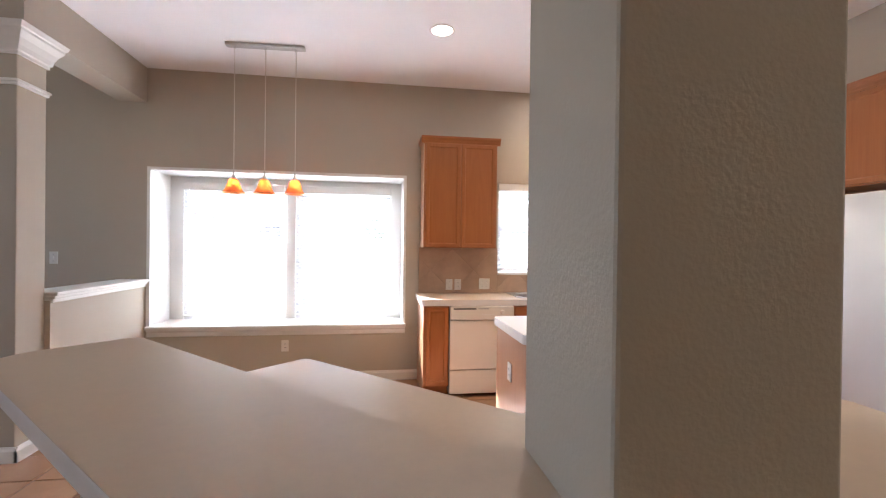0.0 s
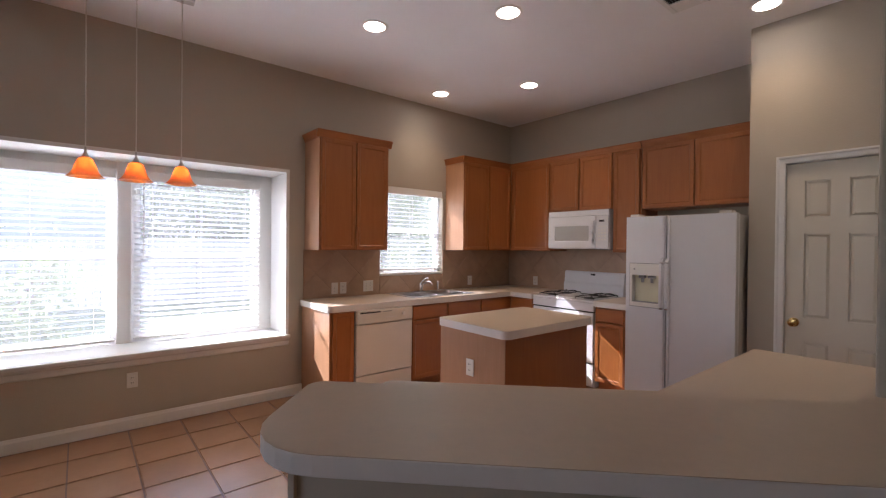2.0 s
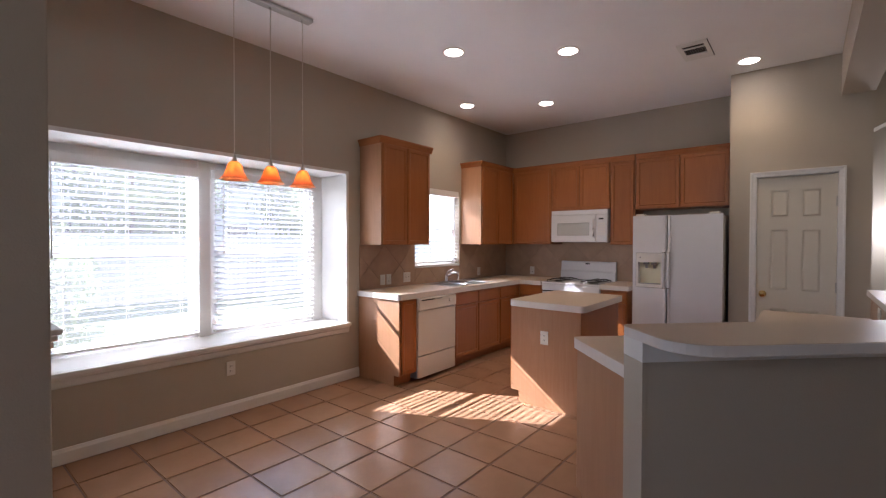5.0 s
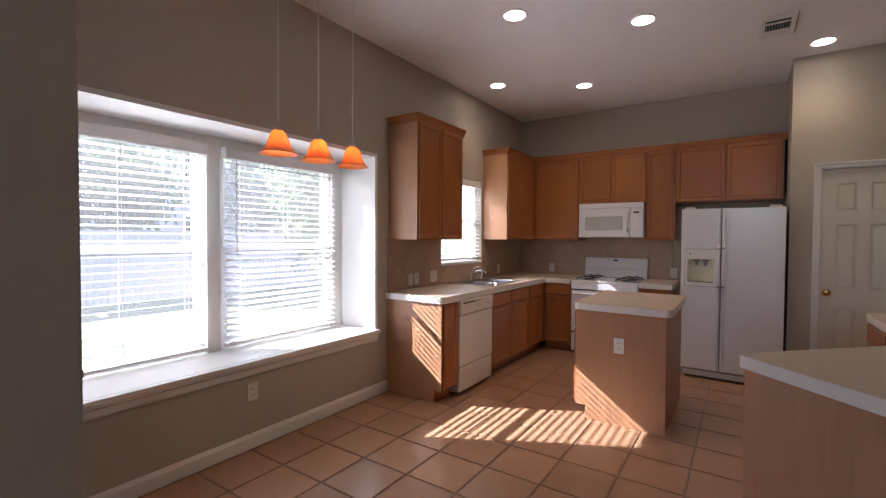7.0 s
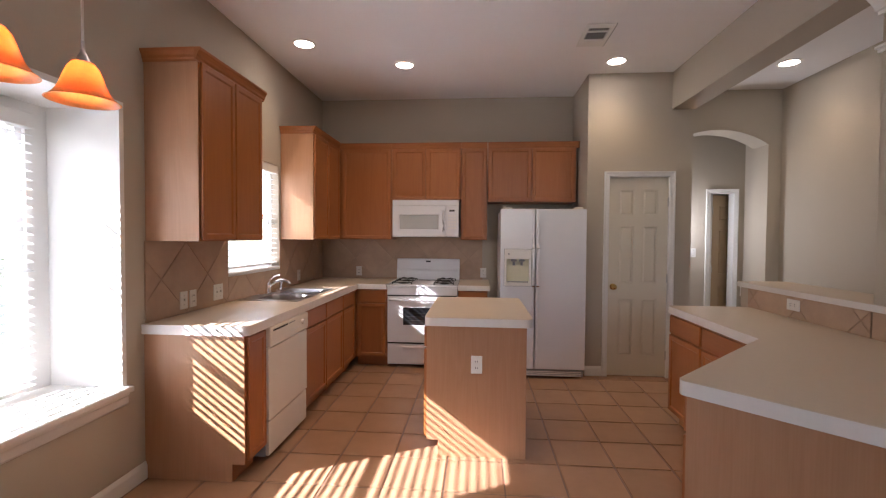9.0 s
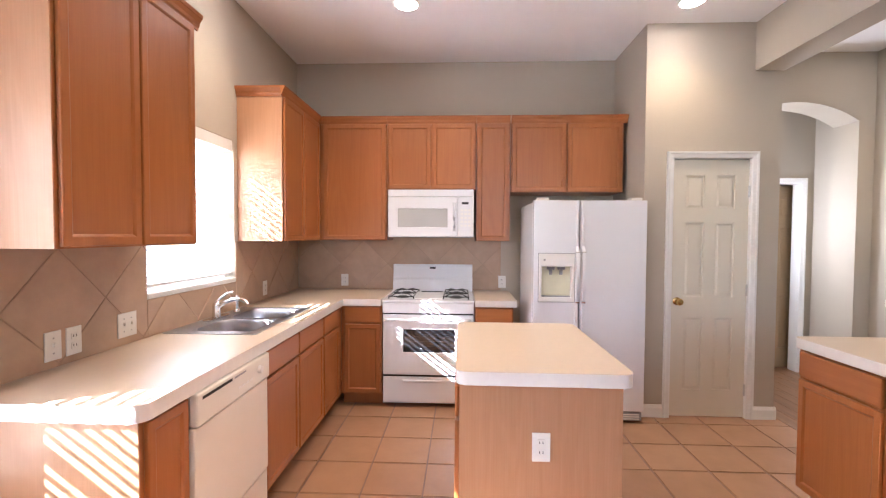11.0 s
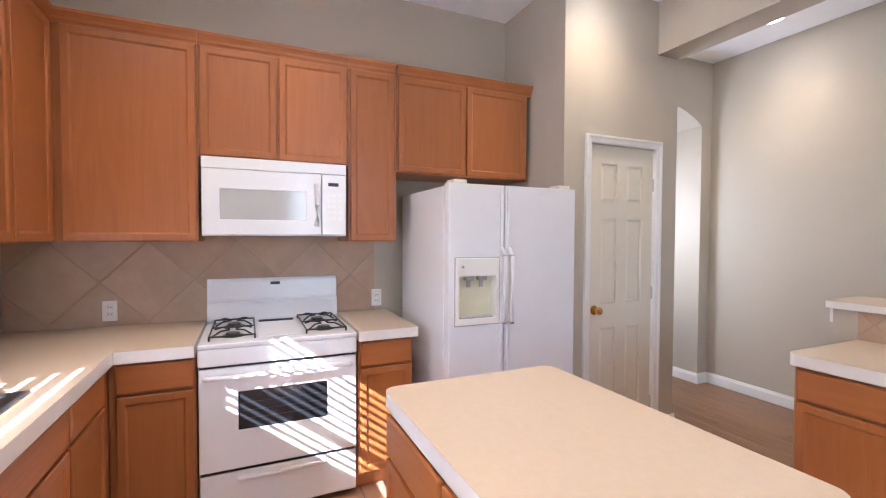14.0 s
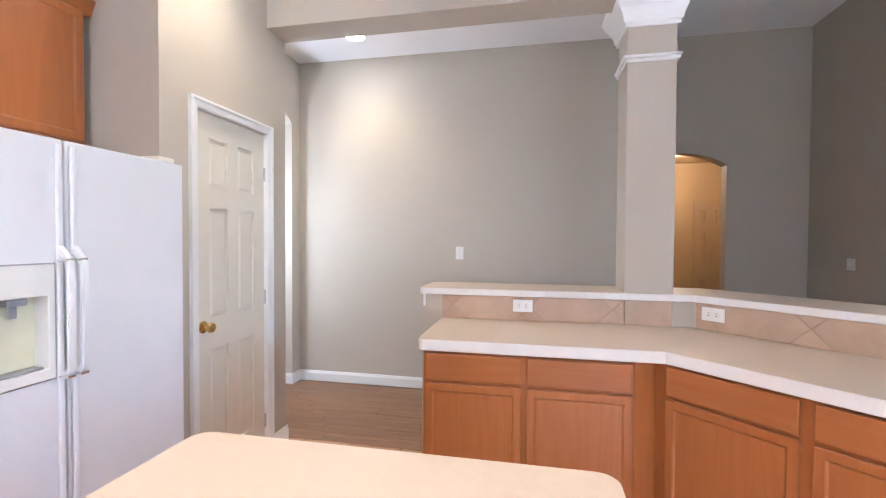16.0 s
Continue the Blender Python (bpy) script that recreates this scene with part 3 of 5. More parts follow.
blind(-1.69, -0.648, BAY_Z0 + 0.02, 2.06, 5.335, "white two-inch slat blind lowered over a bay window, slats nearly level", tilt=-12)
blind(-0.527, 0.507, BAY_Z0 + 0.02, 2.06, 5.335, "white two-inch slat blind lowered over a bay window")
blind(W2_X0 + 0.008, W2_X1 - 0.008, W2_Z0 + 0.045, W2_Z1, NY + 0.036, "white slat blind lowered over the sink window", False, tilt=6)
bm = bm_box(W2_X0 + 0.001, W2_X1 - 0.001, NY - 0.012, NY + 0.069, W2_Z0, W2_Z0 + 0.03, 0.005)
structure("window_sill_sink", bm, TRIM, "narrow white sill of the sink window", "sill")


# ---- cabinets ----
def door_mesh(w, h, t=0.019, rail=0.055):
    """A framed door with an eased outer edge and a sunk flat panel; front towards -y."""
    bm = bm_box(0, w, -t, 0, 0, h, 0.003, 1)
    front = max(bm.faces, key=lambda f: (f.normal.y < -0.9) * f.calc_area())
    r = min(rail, h * 0.28, w * 0.28)
    bmesh.ops.inset_region(bm, faces=[front], thickness=r - 0.014)
    bmesh.ops.inset_region(bm, faces=[front], thickness=0.007, depth=-0.003)
    bmesh.ops.inset_region(bm, faces=[front], thickness=0.007, depth=-0.005)
    return bm


def drawer_mesh(w, h, t=0.019):
    bm = bm_box(0, w, -t, 0, 0, h, 0.006, 2)
    return bm


def cabinet(label, m, w, d, z0, z1, fronts, base=True, side=OAK, crown=None, toe=True, ends=(0, 0), name="cabinet", well=0.0):
    """A cabinet unit with its front at local y=0 and its width along +x. fronts: (kind, x0, x1, z0, z1)."""
    c = thing(name, label, "cabinet", m)
    if base and toe:
        prof = [(0.0, 0.105), (0.0, z1), (d, z1), (d, 0.0), (0.075, 0.0), (0.075, 0.105)]
        if well:
            prof[2:3] = [(0.02, z1), (0.02, well), (d, well)]
        bm = bm_sweep(prof, 0.001, w - 0.001)
    else:
        bm = bm_box(0.001, w - 0.001, 0, d, z0, z1)
    part("body", bm, OAK, c)
    for e, u in ((ends[0], 0.001), (ends[1], w - 0.001)):
        if e:
            s = -1 if u < w / 2 else 1
            if base and toe:
                bm = bm_sweep([(-0.001, 0.105), (-0.001, z1), (d, z1), (d, 0.0), (0.076, 0.0), (0.076, 0.105)], min(u, u + s * 0.006), max(u, u + s * 0.006))
            else:
                bm = bm_box(min(u, u + s * 0.005), max(u, u + s * 0.005), -0.001, d, z0, z1)
            part("end_panel", bm, OAK_SIDE, c, "pale oak veneer end panel")
    for kind, a, b, p, q in fronts:
        if kind == "door":
            ob = part("door", door_mesh(b - a, q - p), OAK, c)
        else:
            ob = part("drawer_front", drawer_mesh(b - a, q - p), OAK_H, c)
        ob.location = (a, -0.0005, p)
    if crown:
        x0, x1, ret0, ret1 = crown
        z = z1 - 0.02
        prof = [(0, z), (-0.010, z), (-0.011, z + 0.012), (-0.017, z + 0.020), (-0.020, z + 0.034), (-0.030, z + 0.052), (-0.033, z + 0.054), (-0.036, z + 0.070), (0, z + 0.070)]
        bm = bm_sweep(prof, x0 - (0.034 if ret0 else 0), x1 + (0.034 if ret1 else 0))
        for ret, u, s in ((ret0, x0, -1), (ret1, x1, 1)):
            if ret:
                side_bm = bm_sweep(prof, 0, d)
                side_bm.transform(Matrix.Translation((u, d if s < 0 else 0, 0)) @ pose(0, 0, 0, 0, 0, -90 if s < 0 else 90))
                join(bm, side_bm)
        part("crown", bm, OAK_H, c, "stepped oak crown molding")
    return c


UB, UT = 1.40, 2.455
dt = 2.435
cabinet("honey oak two-door wall cabinet beside the bay window", at(0.816, UP_Y), 0.735, NY - UP_Y - 0.002, UB, UT,
        [("door", 0.012, 0.362, UB + 0.006, dt), ("door", 0.373, 0.723, UB + 0.006, dt)], False, crown=(0, 0.735, 1, 1), ends=(1, 1), name="wall_cabinet")
cabinet("honey oak two-door wall cabinet in the corner by the sink", at(2.60, UP_Y), UP_X - 2.60, NY - UP_Y - 0.002, UB, UT,
        [("door", 0.012, 0.40, UB + 0.006, dt), ("door", 0.412, 0.79, UB + 0.006, dt)], False, crown=(0, UP_X - 2.60 - 0.046, 1, 0), ends=(1, 0), name="wall_cabinet")
DE = EX - UP_X - 0.002
cabinet("wide honey oak wall cabinet in the corner", at(UP_X, UP_Y - 0.002, 0, -90), 0.618, DE, UB, UT,
        [("door", 0.045, 0.608, UB + 0.006, dt)], False, crown=(0.0, 0.618, 0, 0), name="wall_cabinet")
cabinet("short honey oak two-door cabinet above the microwave", at(UP_X, 3.994, 0, -90), 0.796, DE, 1.855, UT,
        [("door", 0.012, 0.392, 1.862, dt), ("door", 0.405, 0.785, 1.862, dt)], False, crown=(0, 0.796, 0, 0), name="wall_cabinet")
cabinet("narrow honey oak wall cabinet beside the microwave", at(UP_X, 3.197, 0, -90), 0.297, DE, UB, UT,
        [("door", 0.012, 0.285, UB + 0.006, dt)], False, crown=(0, 0.297, 0, 0), ends=(0, 1), name="wall_cabinet")
cabinet("short honey oak two-door cabinet above the refrigerator", at(UP_X, 2.893, 0, -90), 0.978, DE, 1.835, UT,
        [("door", 0.012, 0.482, 1.842, dt), ("door", 0.496, 0.966, 1.842, dt)], False, crown=(0, 0.978, 0, 1), ends=(0, 1), name="wall_cabinet")

BT = 0.858
DR0, DR1 = 0.715, 0.846
dn = NY - CAB_Y - 0.002
cabinet("narrow honey oak base cabinet with pale end panel", at(0.797, CAB_Y), 0.236, dn, 0, BT, [("door", 0.018, 0.226, 0.12, DR1)], ends=(1, 0), name="base_cabinet")
cabinet("honey oak sink base cabinet with two doors", at(1.658, CAB_Y), 0.947, dn, 0, BT,
        [("drawer", 0.012, 0.457, DR0, DR1), ("drawer", 0.472, 0.935, DR0, DR1), ("door", 0.012, 0.457, 0.12, 0.70), ("door", 0.472, 0.935, 0.12, 0.70)], name="base_cabinet", well=0.70)
cabinet("honey oak corner base cabinet with a drawer", at(2.606, CAB_Y), CAB_X - 2.606, dn, 0, BT,
        [("drawer", 0.012, 0.40, DR0, DR1), ("door", 0.012, 0.40, 0.12, 0.70)], name="base_cabinet")
de = EX - CAB_X - 0.002
cabinet("honey oak base cabinet with a drawer beside the range", at(CAB_X, CAB_Y - 0.002, 0, -90), 0.345, de, 0, BT,
        [("drawer", 0.03, 0.333, DR0, DR1), ("door", 0.03, 0.333, 0.12, 0.70)], name="base_cabinet")
cabinet("narrow honey oak base cabinet between range and refrigerator", at(CAB_X, 3.208, 0, -90), 0.318, de, 0, BT,
        [("drawer", 0.012, 0.306, DR0, DR1), ("door", 0.012, 0.306, 0.12, 0.70)], name="base_cabinet")

# island: doors on the side towards the sink
cabinet("oak kitchen island cabinet with pale veneer ends", at(2.135, 3.325, 0, 180), 0.915, 0.645, 0, BT,
        [("drawer", 0.012, 0.45, DR0, DR1), ("drawer", 0.465, 0.903, DR0, DR1), ("door", 0.012, 0.45, 0.12, 0.70), ("door", 0.465, 0.903, 0.12, 0.70)], ends=(1, 1), name="island")
# peninsula: one run along the hall, one at 45 degrees
PEN_Y = 1.505
cabinet("honey oak base cabinet of the peninsula with two drawers", at(1.885, PEN_Y, 0, 180), 0.975, PEN_Y - 0.925, 0, BT,
        [("drawer", 0.012, 0.475, DR0, DR1), ("drawer", 0.50, 0.963, DR0, DR1), ("door", 0.012, 0.475, 0.12, 0.70), ("door", 0.50, 0.963, 0.12, 0.70)], ends=(1, 0), name="base_cabinet")
PW = (0.813, 1.459)
cabinet("honey oak base cabinet of the angled peninsula end", at(PW[0], PW[1], 0, 135), 1.078, 0.608, 0, BT,
        [("drawer", 0.06, 0.54, DR0, DR1), ("drawer", 0.58, 1.064, DR0, DR1), ("door", 0.06, 0.54, 0.12, 0.70), ("door", 0.58, 1.064, 0.12, 0.70)], ends=(0, 1), name="base_cabinet")


# ---- worktops ----
def rounded(points, radii, n=6):
    """A plan outline with its corners rounded."""
    out = []
    k = len(points)
    for i, (p, r) in enumerate(zip(points, radii)):
        p = Vector(p)
        if r <= 0:
            out.append(tuple(p))
            continue
        a, b = (Vector(points[i - 1]) - p).normalized(), (Vector(points[(i + 1) % k]) - p).normalized()
        half = a.angle(b) / 2
        off = r / math.tan(half)
        c = p + (a + b).normalized() * (r / math.sin(half))
        v0, v1 = p + a * off - c, p + b * off - c
        turn = v0.angle_signed(v1)
        for j in range(n + 1):
            s = -turn * j / n
            out.append((c.x + v0.x * math.cos(s) - v0.y * math.sin(s), c.y + v0.x * math.sin(s) + v0.y * math.cos(s)))
    return out


def worktop(name, label, outline, z0, z1):
    ob = thing(name, label, "countertop")
    part("top_sheet", bm_prism(outline, z1 - 0.0015, z1), LAMINATE, ob)
    part("edge_band", bm_prism(outline, z0, z1 - 0.0016, 0.003, 2), LAM_EDGE, ob, "paler edge strip")
    return ob


CT0, CT1 = 0.8585, 0.915
worktop("countertop", "beige laminate countertop beside the refrigerator", [(3.085, 3.208), (3.085, 2.868), (3.768, 2.868), (3.768, 3.208)], CT0, CT1)
worktop("countertop", "beige laminate island top with rounded corners",
        rounded([(1.183, 2.642), (2.176, 2.645), (2.176, 3.340), (1.190, 3.340)], [0.045] * 4), CT0, CT1)
s2 = math.sqrt(0.5)
U, V = Vector((-s2, s2)), Vector((s2, s2))     # along the angled run, and towards the kitchen


def slant(u, v):
    p = U * u + V * v
    return (p.x, p.y)


VB = 1.41 * s2            # kitchen face of the angled half wall
VF = 2.315 * s2           # front edge of the angled worktop
BX = 2.315 - 1.527        # bend of the front edges
worktop("countertop", "beige laminate peninsula top with an angled bend",
        rounded([(1.912, 0.925), (1.912, 1.527), (BX, 1.527), slant(1.555, VF), slant(1.555, VB), (0.487, 0.925)], [0, 0.03, 0, 0.03, 0, 0]), CT0, CT1)

# raised bar on a half wall
WT = 0.12
bar_wall = thing("bar_half_wall", "painted half wall that carries the raised bar", "half wall", None, "", "structure")
BACK_B = (1.41 - 0.923, 0.923)
S_OFF = 0.923 - WT
outer_v = VB - WT
BACK_A = (outer_v / s2 - S_OFF, S_OFF)
part("wall_body", bm_prism([(2.02, 0.923), BACK_B, slant(1.585, VB), slant(1.585, outer_v), BACK_A, (2.02, S_OFF)], 0, 1.060), WALL, bar_wall)
bm = bm_prism([(2.034, 0.9232), (2.034, S_OFF - 0.014), (BACK_A[0] - 0.006, S_OFF - 0.014), slant(1.599, outer_v - 0.014), slant(1.599, VB + 0.004), slant(1.584, VB + 0.004), slant(1.584, outer_v - 0.0005), (BACK_A[0], S_OFF - 0.0005), (2.0205, S_OFF - 0.0005), (2.0205, 0.9232)], 0.985, 1.0595)
part("cap_molding", bm, TRIM, bar_wall, "white molding under the bar top")
bm = bm_prism([slant(1.5995, VB), slant(1.586, VB), slant(1.586, outer_v - 0.0145), slant(1.5995, outer_v - 0.0145)], 0, 0.984)
part("corner_board", bm, WALL, bar_wall)
bm = bm_prism([(2.02, S_OFF), (BACK_A[0], S_OFF), slant(1.585, outer_v), slant(1.585, outer_v - 0.014), (BACK_A[0] - 0.006, S_OFF - 0.014), (2.02, S_OFF - 0.014)], 0.0, 0.10)
part("base_molding", bm, TRIM, bar_wall)
NV = VB + 0.02
SV = NV - 0.385
worktop("bar_top", "beige laminate raised bar top with rounded ends",
        rounded([(2.055, 0.945), (NV / s2 - 0.945, 0.945), slant(1.606, NV), slant(1.600, SV), (SV / s2 - 0.56, 0.56), (2.055, 0.56)], [0.03, 0, 0.04, 0.15, 0, 0.06]), 1.0605, 1.10)
# filler post at the bend of the peninsula
solid("corner_post", bm_prism([(0.909, 1.503), (0.812, 1.456), (0.772, 1.416), (0.909, 1.416)], 0.105, BT), OAK, "honey oak filler post at the peninsula bend", "filler post")

# worktop along the window wall, with a cut-out for the sink
top = thing("countertop", "beige laminate countertop along the sink wall", "countertop")
SX0, SX1, SY0, SY1 = 1.762, 2.588, 4.432, 4.900
YF, XF = 4.305, 3.085
left_run = rounded([(0.772, YF), (SX0, YF), (SX0, NY - 0.002), (0.772, NY - 0.002)], [0.05, 0, 0, 0])
right_run = [(SX1, YF), (XF, YF), (XF, 3.992), (EX - 0.002, 3.992), (EX - 0.002, NY - 0.002), (SX1, NY - 0.002)]
front_run = [(SX0, YF), (SX1, YF), (SX1, SY0), (SX0, SY0)]
back_run = [(SX0, SY1), (SX1, SY1), (SX1, NY - 0.002), (SX0, NY - 0.002)]
bm_t, bm_e = bmesh.new(), bmesh.new()
for run in (left_run, right_run, front_run, back_run):
    join(bm_t, bm_prism(run, CT1 - 0.0015, CT1))
    join(bm_e, bm_prism(run, CT0, CT1 - 0.0016))
part("top_sheet", bm_t, LAMINATE, top)
part("edge_band", bm_e, LAM_EDGE, top, "paler edge strip")


# ---- sink and faucet ----
def bowl(x0, x1, y0, y1, depth):
    """An open steel bowl with rounded corners and a rolled lip."""
    bm = bmesh.new()
    rings = []
    for inset, z in ((-0.014, 0.9185), (0.0, 0.918), (0.006, 0.908), (0.012, 0.86), (0.02, 0.915 - depth + 0.03), (0.05, 0.915 - depth)):
        pts = rounded([(x0 + inset, y0 + inset), (x1 - inset, y0 + inset), (x1 - inset, y1 - inset), (x0 + inset, y1 - inset)], [0.07] * 4, 6)
        rings.append([bm.verts.new((x, y, z)) for x, y in pts])
    for a, b in zip(rings, rings[1:]):
        for k in range(len(a)):
            bm.faces.new((a[k], a[(k + 1) % len(a)], b[(k + 1) % len(b)], b[k]))
    bm.faces.new(rings[-1])
    return bm


sink = thing("sink", "double-bowl stainless steel drop-in kitchen sink", "sink")
for bx0, bx1, by1 in ((1.805, 2.145, 4.80), (2.195, 2.555, 4.80)):
    part("bowl", bowl(bx0, bx1, 4.462, by1, 0.17), STEEL, sink, soft=True)
    part("drain", bm_cyl(0.038, 0.038, 0.746, 0.749, 20, m=Matrix.Translation(((bx0 + bx1) / 2, 4.63, 0))), CHROME, sink)
RZ0, RZ1 = 0.9152, 0.9192
bm = bm_prism(rounded([(1.745, 4.412), (2.605, 4.412), (2.605, 4.461), (1.745, 4.461)], [0.02, 0.02, 0, 0]), RZ0, RZ1)
join(bm, bm_prism([(1.745, 4.801), (2.605, 4.801), (2.605, 4.918), (1.745, 4.918)], RZ0, RZ1))
for a, b in ((1.745, 1.806), (2.144, 2.196), (2.554, 2.605)):
    join(bm, bm_prism([(a, 4.461), (b, 4.461), (b, 4.801), (a, 4.801)], RZ0, RZ1))
part("rim", bm, STEEL, sink)

faucet = thing("faucet", "chrome single-lever kitchen faucet on the sink deck", "faucet", at(2.17, 4.865, 0.9192))
part("deck_plate", bm_prism(rounded([(-0.125, -0.028), (0.125, -0.028), (0.125, 0.028), (-0.125, 0.028)], [0.026] * 4), 0, 0.010, 0.003), CHROME, faucet, soft=True)
part("body", bm_lathe([(0, 0.009), (0.027, 0.009), (0.025, 0.03), (0.023, 0.07), (0.024, 0.085), (0.018, 0.098), (0, 0.102)], 20), CHROME, faucet, soft=True)
part("spout", tube([(0, -0.005, 0.06), (0.004, -0.05, 0.098), (0.008, -0.10, 0.118), (0.012, -0.15, 0.120), (0.014, -0.185, 0.105), (0.014, -0.195, 0.088)], 0.0125, 12), CHROME, faucet, soft=True)
part("lever", tube([(0, 0, 0.095), (0.01, -0.01, 0.118), (0.03, -0.05, 0.150), (0.045, -0.085, 0.160)], 0.008, 10), CHROME, faucet, "arched chrome lever", soft=True)
sprayer = thing("sink_sprayer", "chrome side sprayer beside the faucet", "sprayer", at(2.42, 4.865, 0.9192))
part("base_ring", bm_lathe([(0, 0), (0.023, 0), (0.021, 0.012), (0.015, 0.018), (0, 0.018)], 18), CHROME, sprayer, soft=True)
part("spray_head", bm_lathe([(0.012, 0.017), (0.013, 0.05), (0.017, 0.075), (0.019, 0.095), (0.014, 0.112), (0, 0.114)], 18), CHROME, sprayer, soft=True)


# ---- appliances: local front at y=0 towards -y ----
def refrigerator():
    f = thing("refrigerator", "white side-by-side refrigerator with a door dispenser", "refrigerator", at(2.90, 2.768, 0, -90))
    W, H, S = 0.855, 1.722, 0.345
    part("body", bm_box(0, W, 0.058, 0.77, 0.02, H - 0.01, 0.006, 2), WHITE, f)
    part("door_gasket", bm_box(0.006, W - 0.006, 0.050, 0.0575, 0.10, H - 0.012), GREYP, f)
    dx0, dx1, dz0, dz1 = 0.040, 0.312, 0.942, 1.313
    bm = bm_frame(0, S, 0.095, H, dx0, dx1, dz0, dz1, -0.012, 0.05, 0.004)
    fd = part("freezer_door", bm, WHITE, f)
    bm = bm_frame(dx0, dx1, dz0, dz1, dx0 + 0.022, dx1 - 0.022, dz0 + 0.035, dz1 - 0.10, -0.02, 0.04, 0.003)
    disp = part("dispenser", bm, PLASTIC, fd, "white ice and water dispenser")
    part("seam", bm_frame(dx0 - 0.005, dx1 + 0.005, dz0 - 0.005, dz1 + 0.005, dx0, dx1, dz0, dz1, -0.0135, -0.0118), GREYP, fd)
    part("cavity", bm_box(dx0 + 0.022, dx1 - 0.022, 0.036, 0.0395, dz0 + 0.035, dz1 - 0.10), DISP, fd, "yellowed dispenser recess")
    part("spout", bm_box(0.11, 0.165, -0.004, 0.034, dz1 - 0.125, dz1 - 0.102, 0.004), GREYP, fd)
    part("spout", bm_box(0.19, 0.245, -0.004, 0.034, dz1 - 0.125, dz1 - 0.102, 0.004), GREYP, fd)
    part("paddle", bm_box(0.125, 0.150, 0.018, 0.026, dz1 - 0.165, dz1 - 0.127, 0.003), GREYP, fd)
    part("paddle", bm_box(0.205, 0.230, 0.018, 0.026, dz1 - 0.165, dz1 - 0.127, 0.003), GREYP, fd)
    part("drip_tray", bm_box(dx0 + 0.03, dx1 - 0.03, -0.012, 0.03, dz0 + 0.035, dz0 + 0.043, 0.002), GREYP, fd)
    part("button", bm_box(0.075, 0.091, -0.0235, -0.0195, dz1 - 0.055, dz1 - 0.04, 0.002), GREYP, fd)
    rd = part("refrigerator_door", bm_box(S + 0.009, W, -0.012, 0.05, 0.095, H, 0.005, 2), WHITE, f)
    for d, u in ((fd, S - 0.018), (rd, S + 0.027)):
        part("grip_strip", bm_box(u - 0.010, u + 0.010, -0.026, -0.0125, 0.11, H - 0.015, 0.005, 2), WHITE, d)
        grip = [(-0.026, 1.372), (-0.056, 1.338), (-0.070, 1.316), (-0.072, 1.15), (-0.070, 0.975), (-0.058, 0.952), (-0.026, 0.936),
                (-0.026, 0.952), (-0.048, 0.966), (-0.056, 0.985), (-0.057, 1.15), (-0.056, 1.308), (-0.046, 1.324), (-0.026, 1.348)]
        bm = bm_sweep(grip, u - 0.013, u + 0.013)
        bmesh.ops.bevel(bm, geom=[e for e in bm.edges if abs(e.verts[0].co.x - e.verts[1].co.x) < 1e-6], offset=0.004, segments=2, affect="EDGES")
        part("handle", bm, WHITE, d, soft=True)
        for z in (0.944, 1.326):
            part("bracket", bm_box(u - 0.0145, u + 0.0145, -0.064, -0.027, z - 0.005, z + 0.005, 0.002), CHROME, d, "chrome handle bracket")
    part("kick_grille", bm_box(0.01, W - 0.01, 0.0, 0.05, 0.02, 0.085, 0.004), GREYP, f, "grey louvred kick grille")
    for k in range(3):
        part("louvre", bm_box(0.03, W - 0.03, -0.004, 0.0, 0.030 + 0.017 * k, 0.038 + 0.017 * k), PLASTIC, f)
    for u in (0.03, W - 0.12):
        part("hinge_cover", bm_box(u, u + 0.085, -0.004, 0.09, H, H + 0.022, 0.006, 2), OFFWHITE, f, "cream plastic hinge cover")
    for u in (0.05, W - 0.05):
        part("foot", bm_cyl(0.018, 0.018, 0, 0.021, 12, m=Matrix.Translation((u, 0.10, 0))), GREYP, f)
    return f


refrigerator()


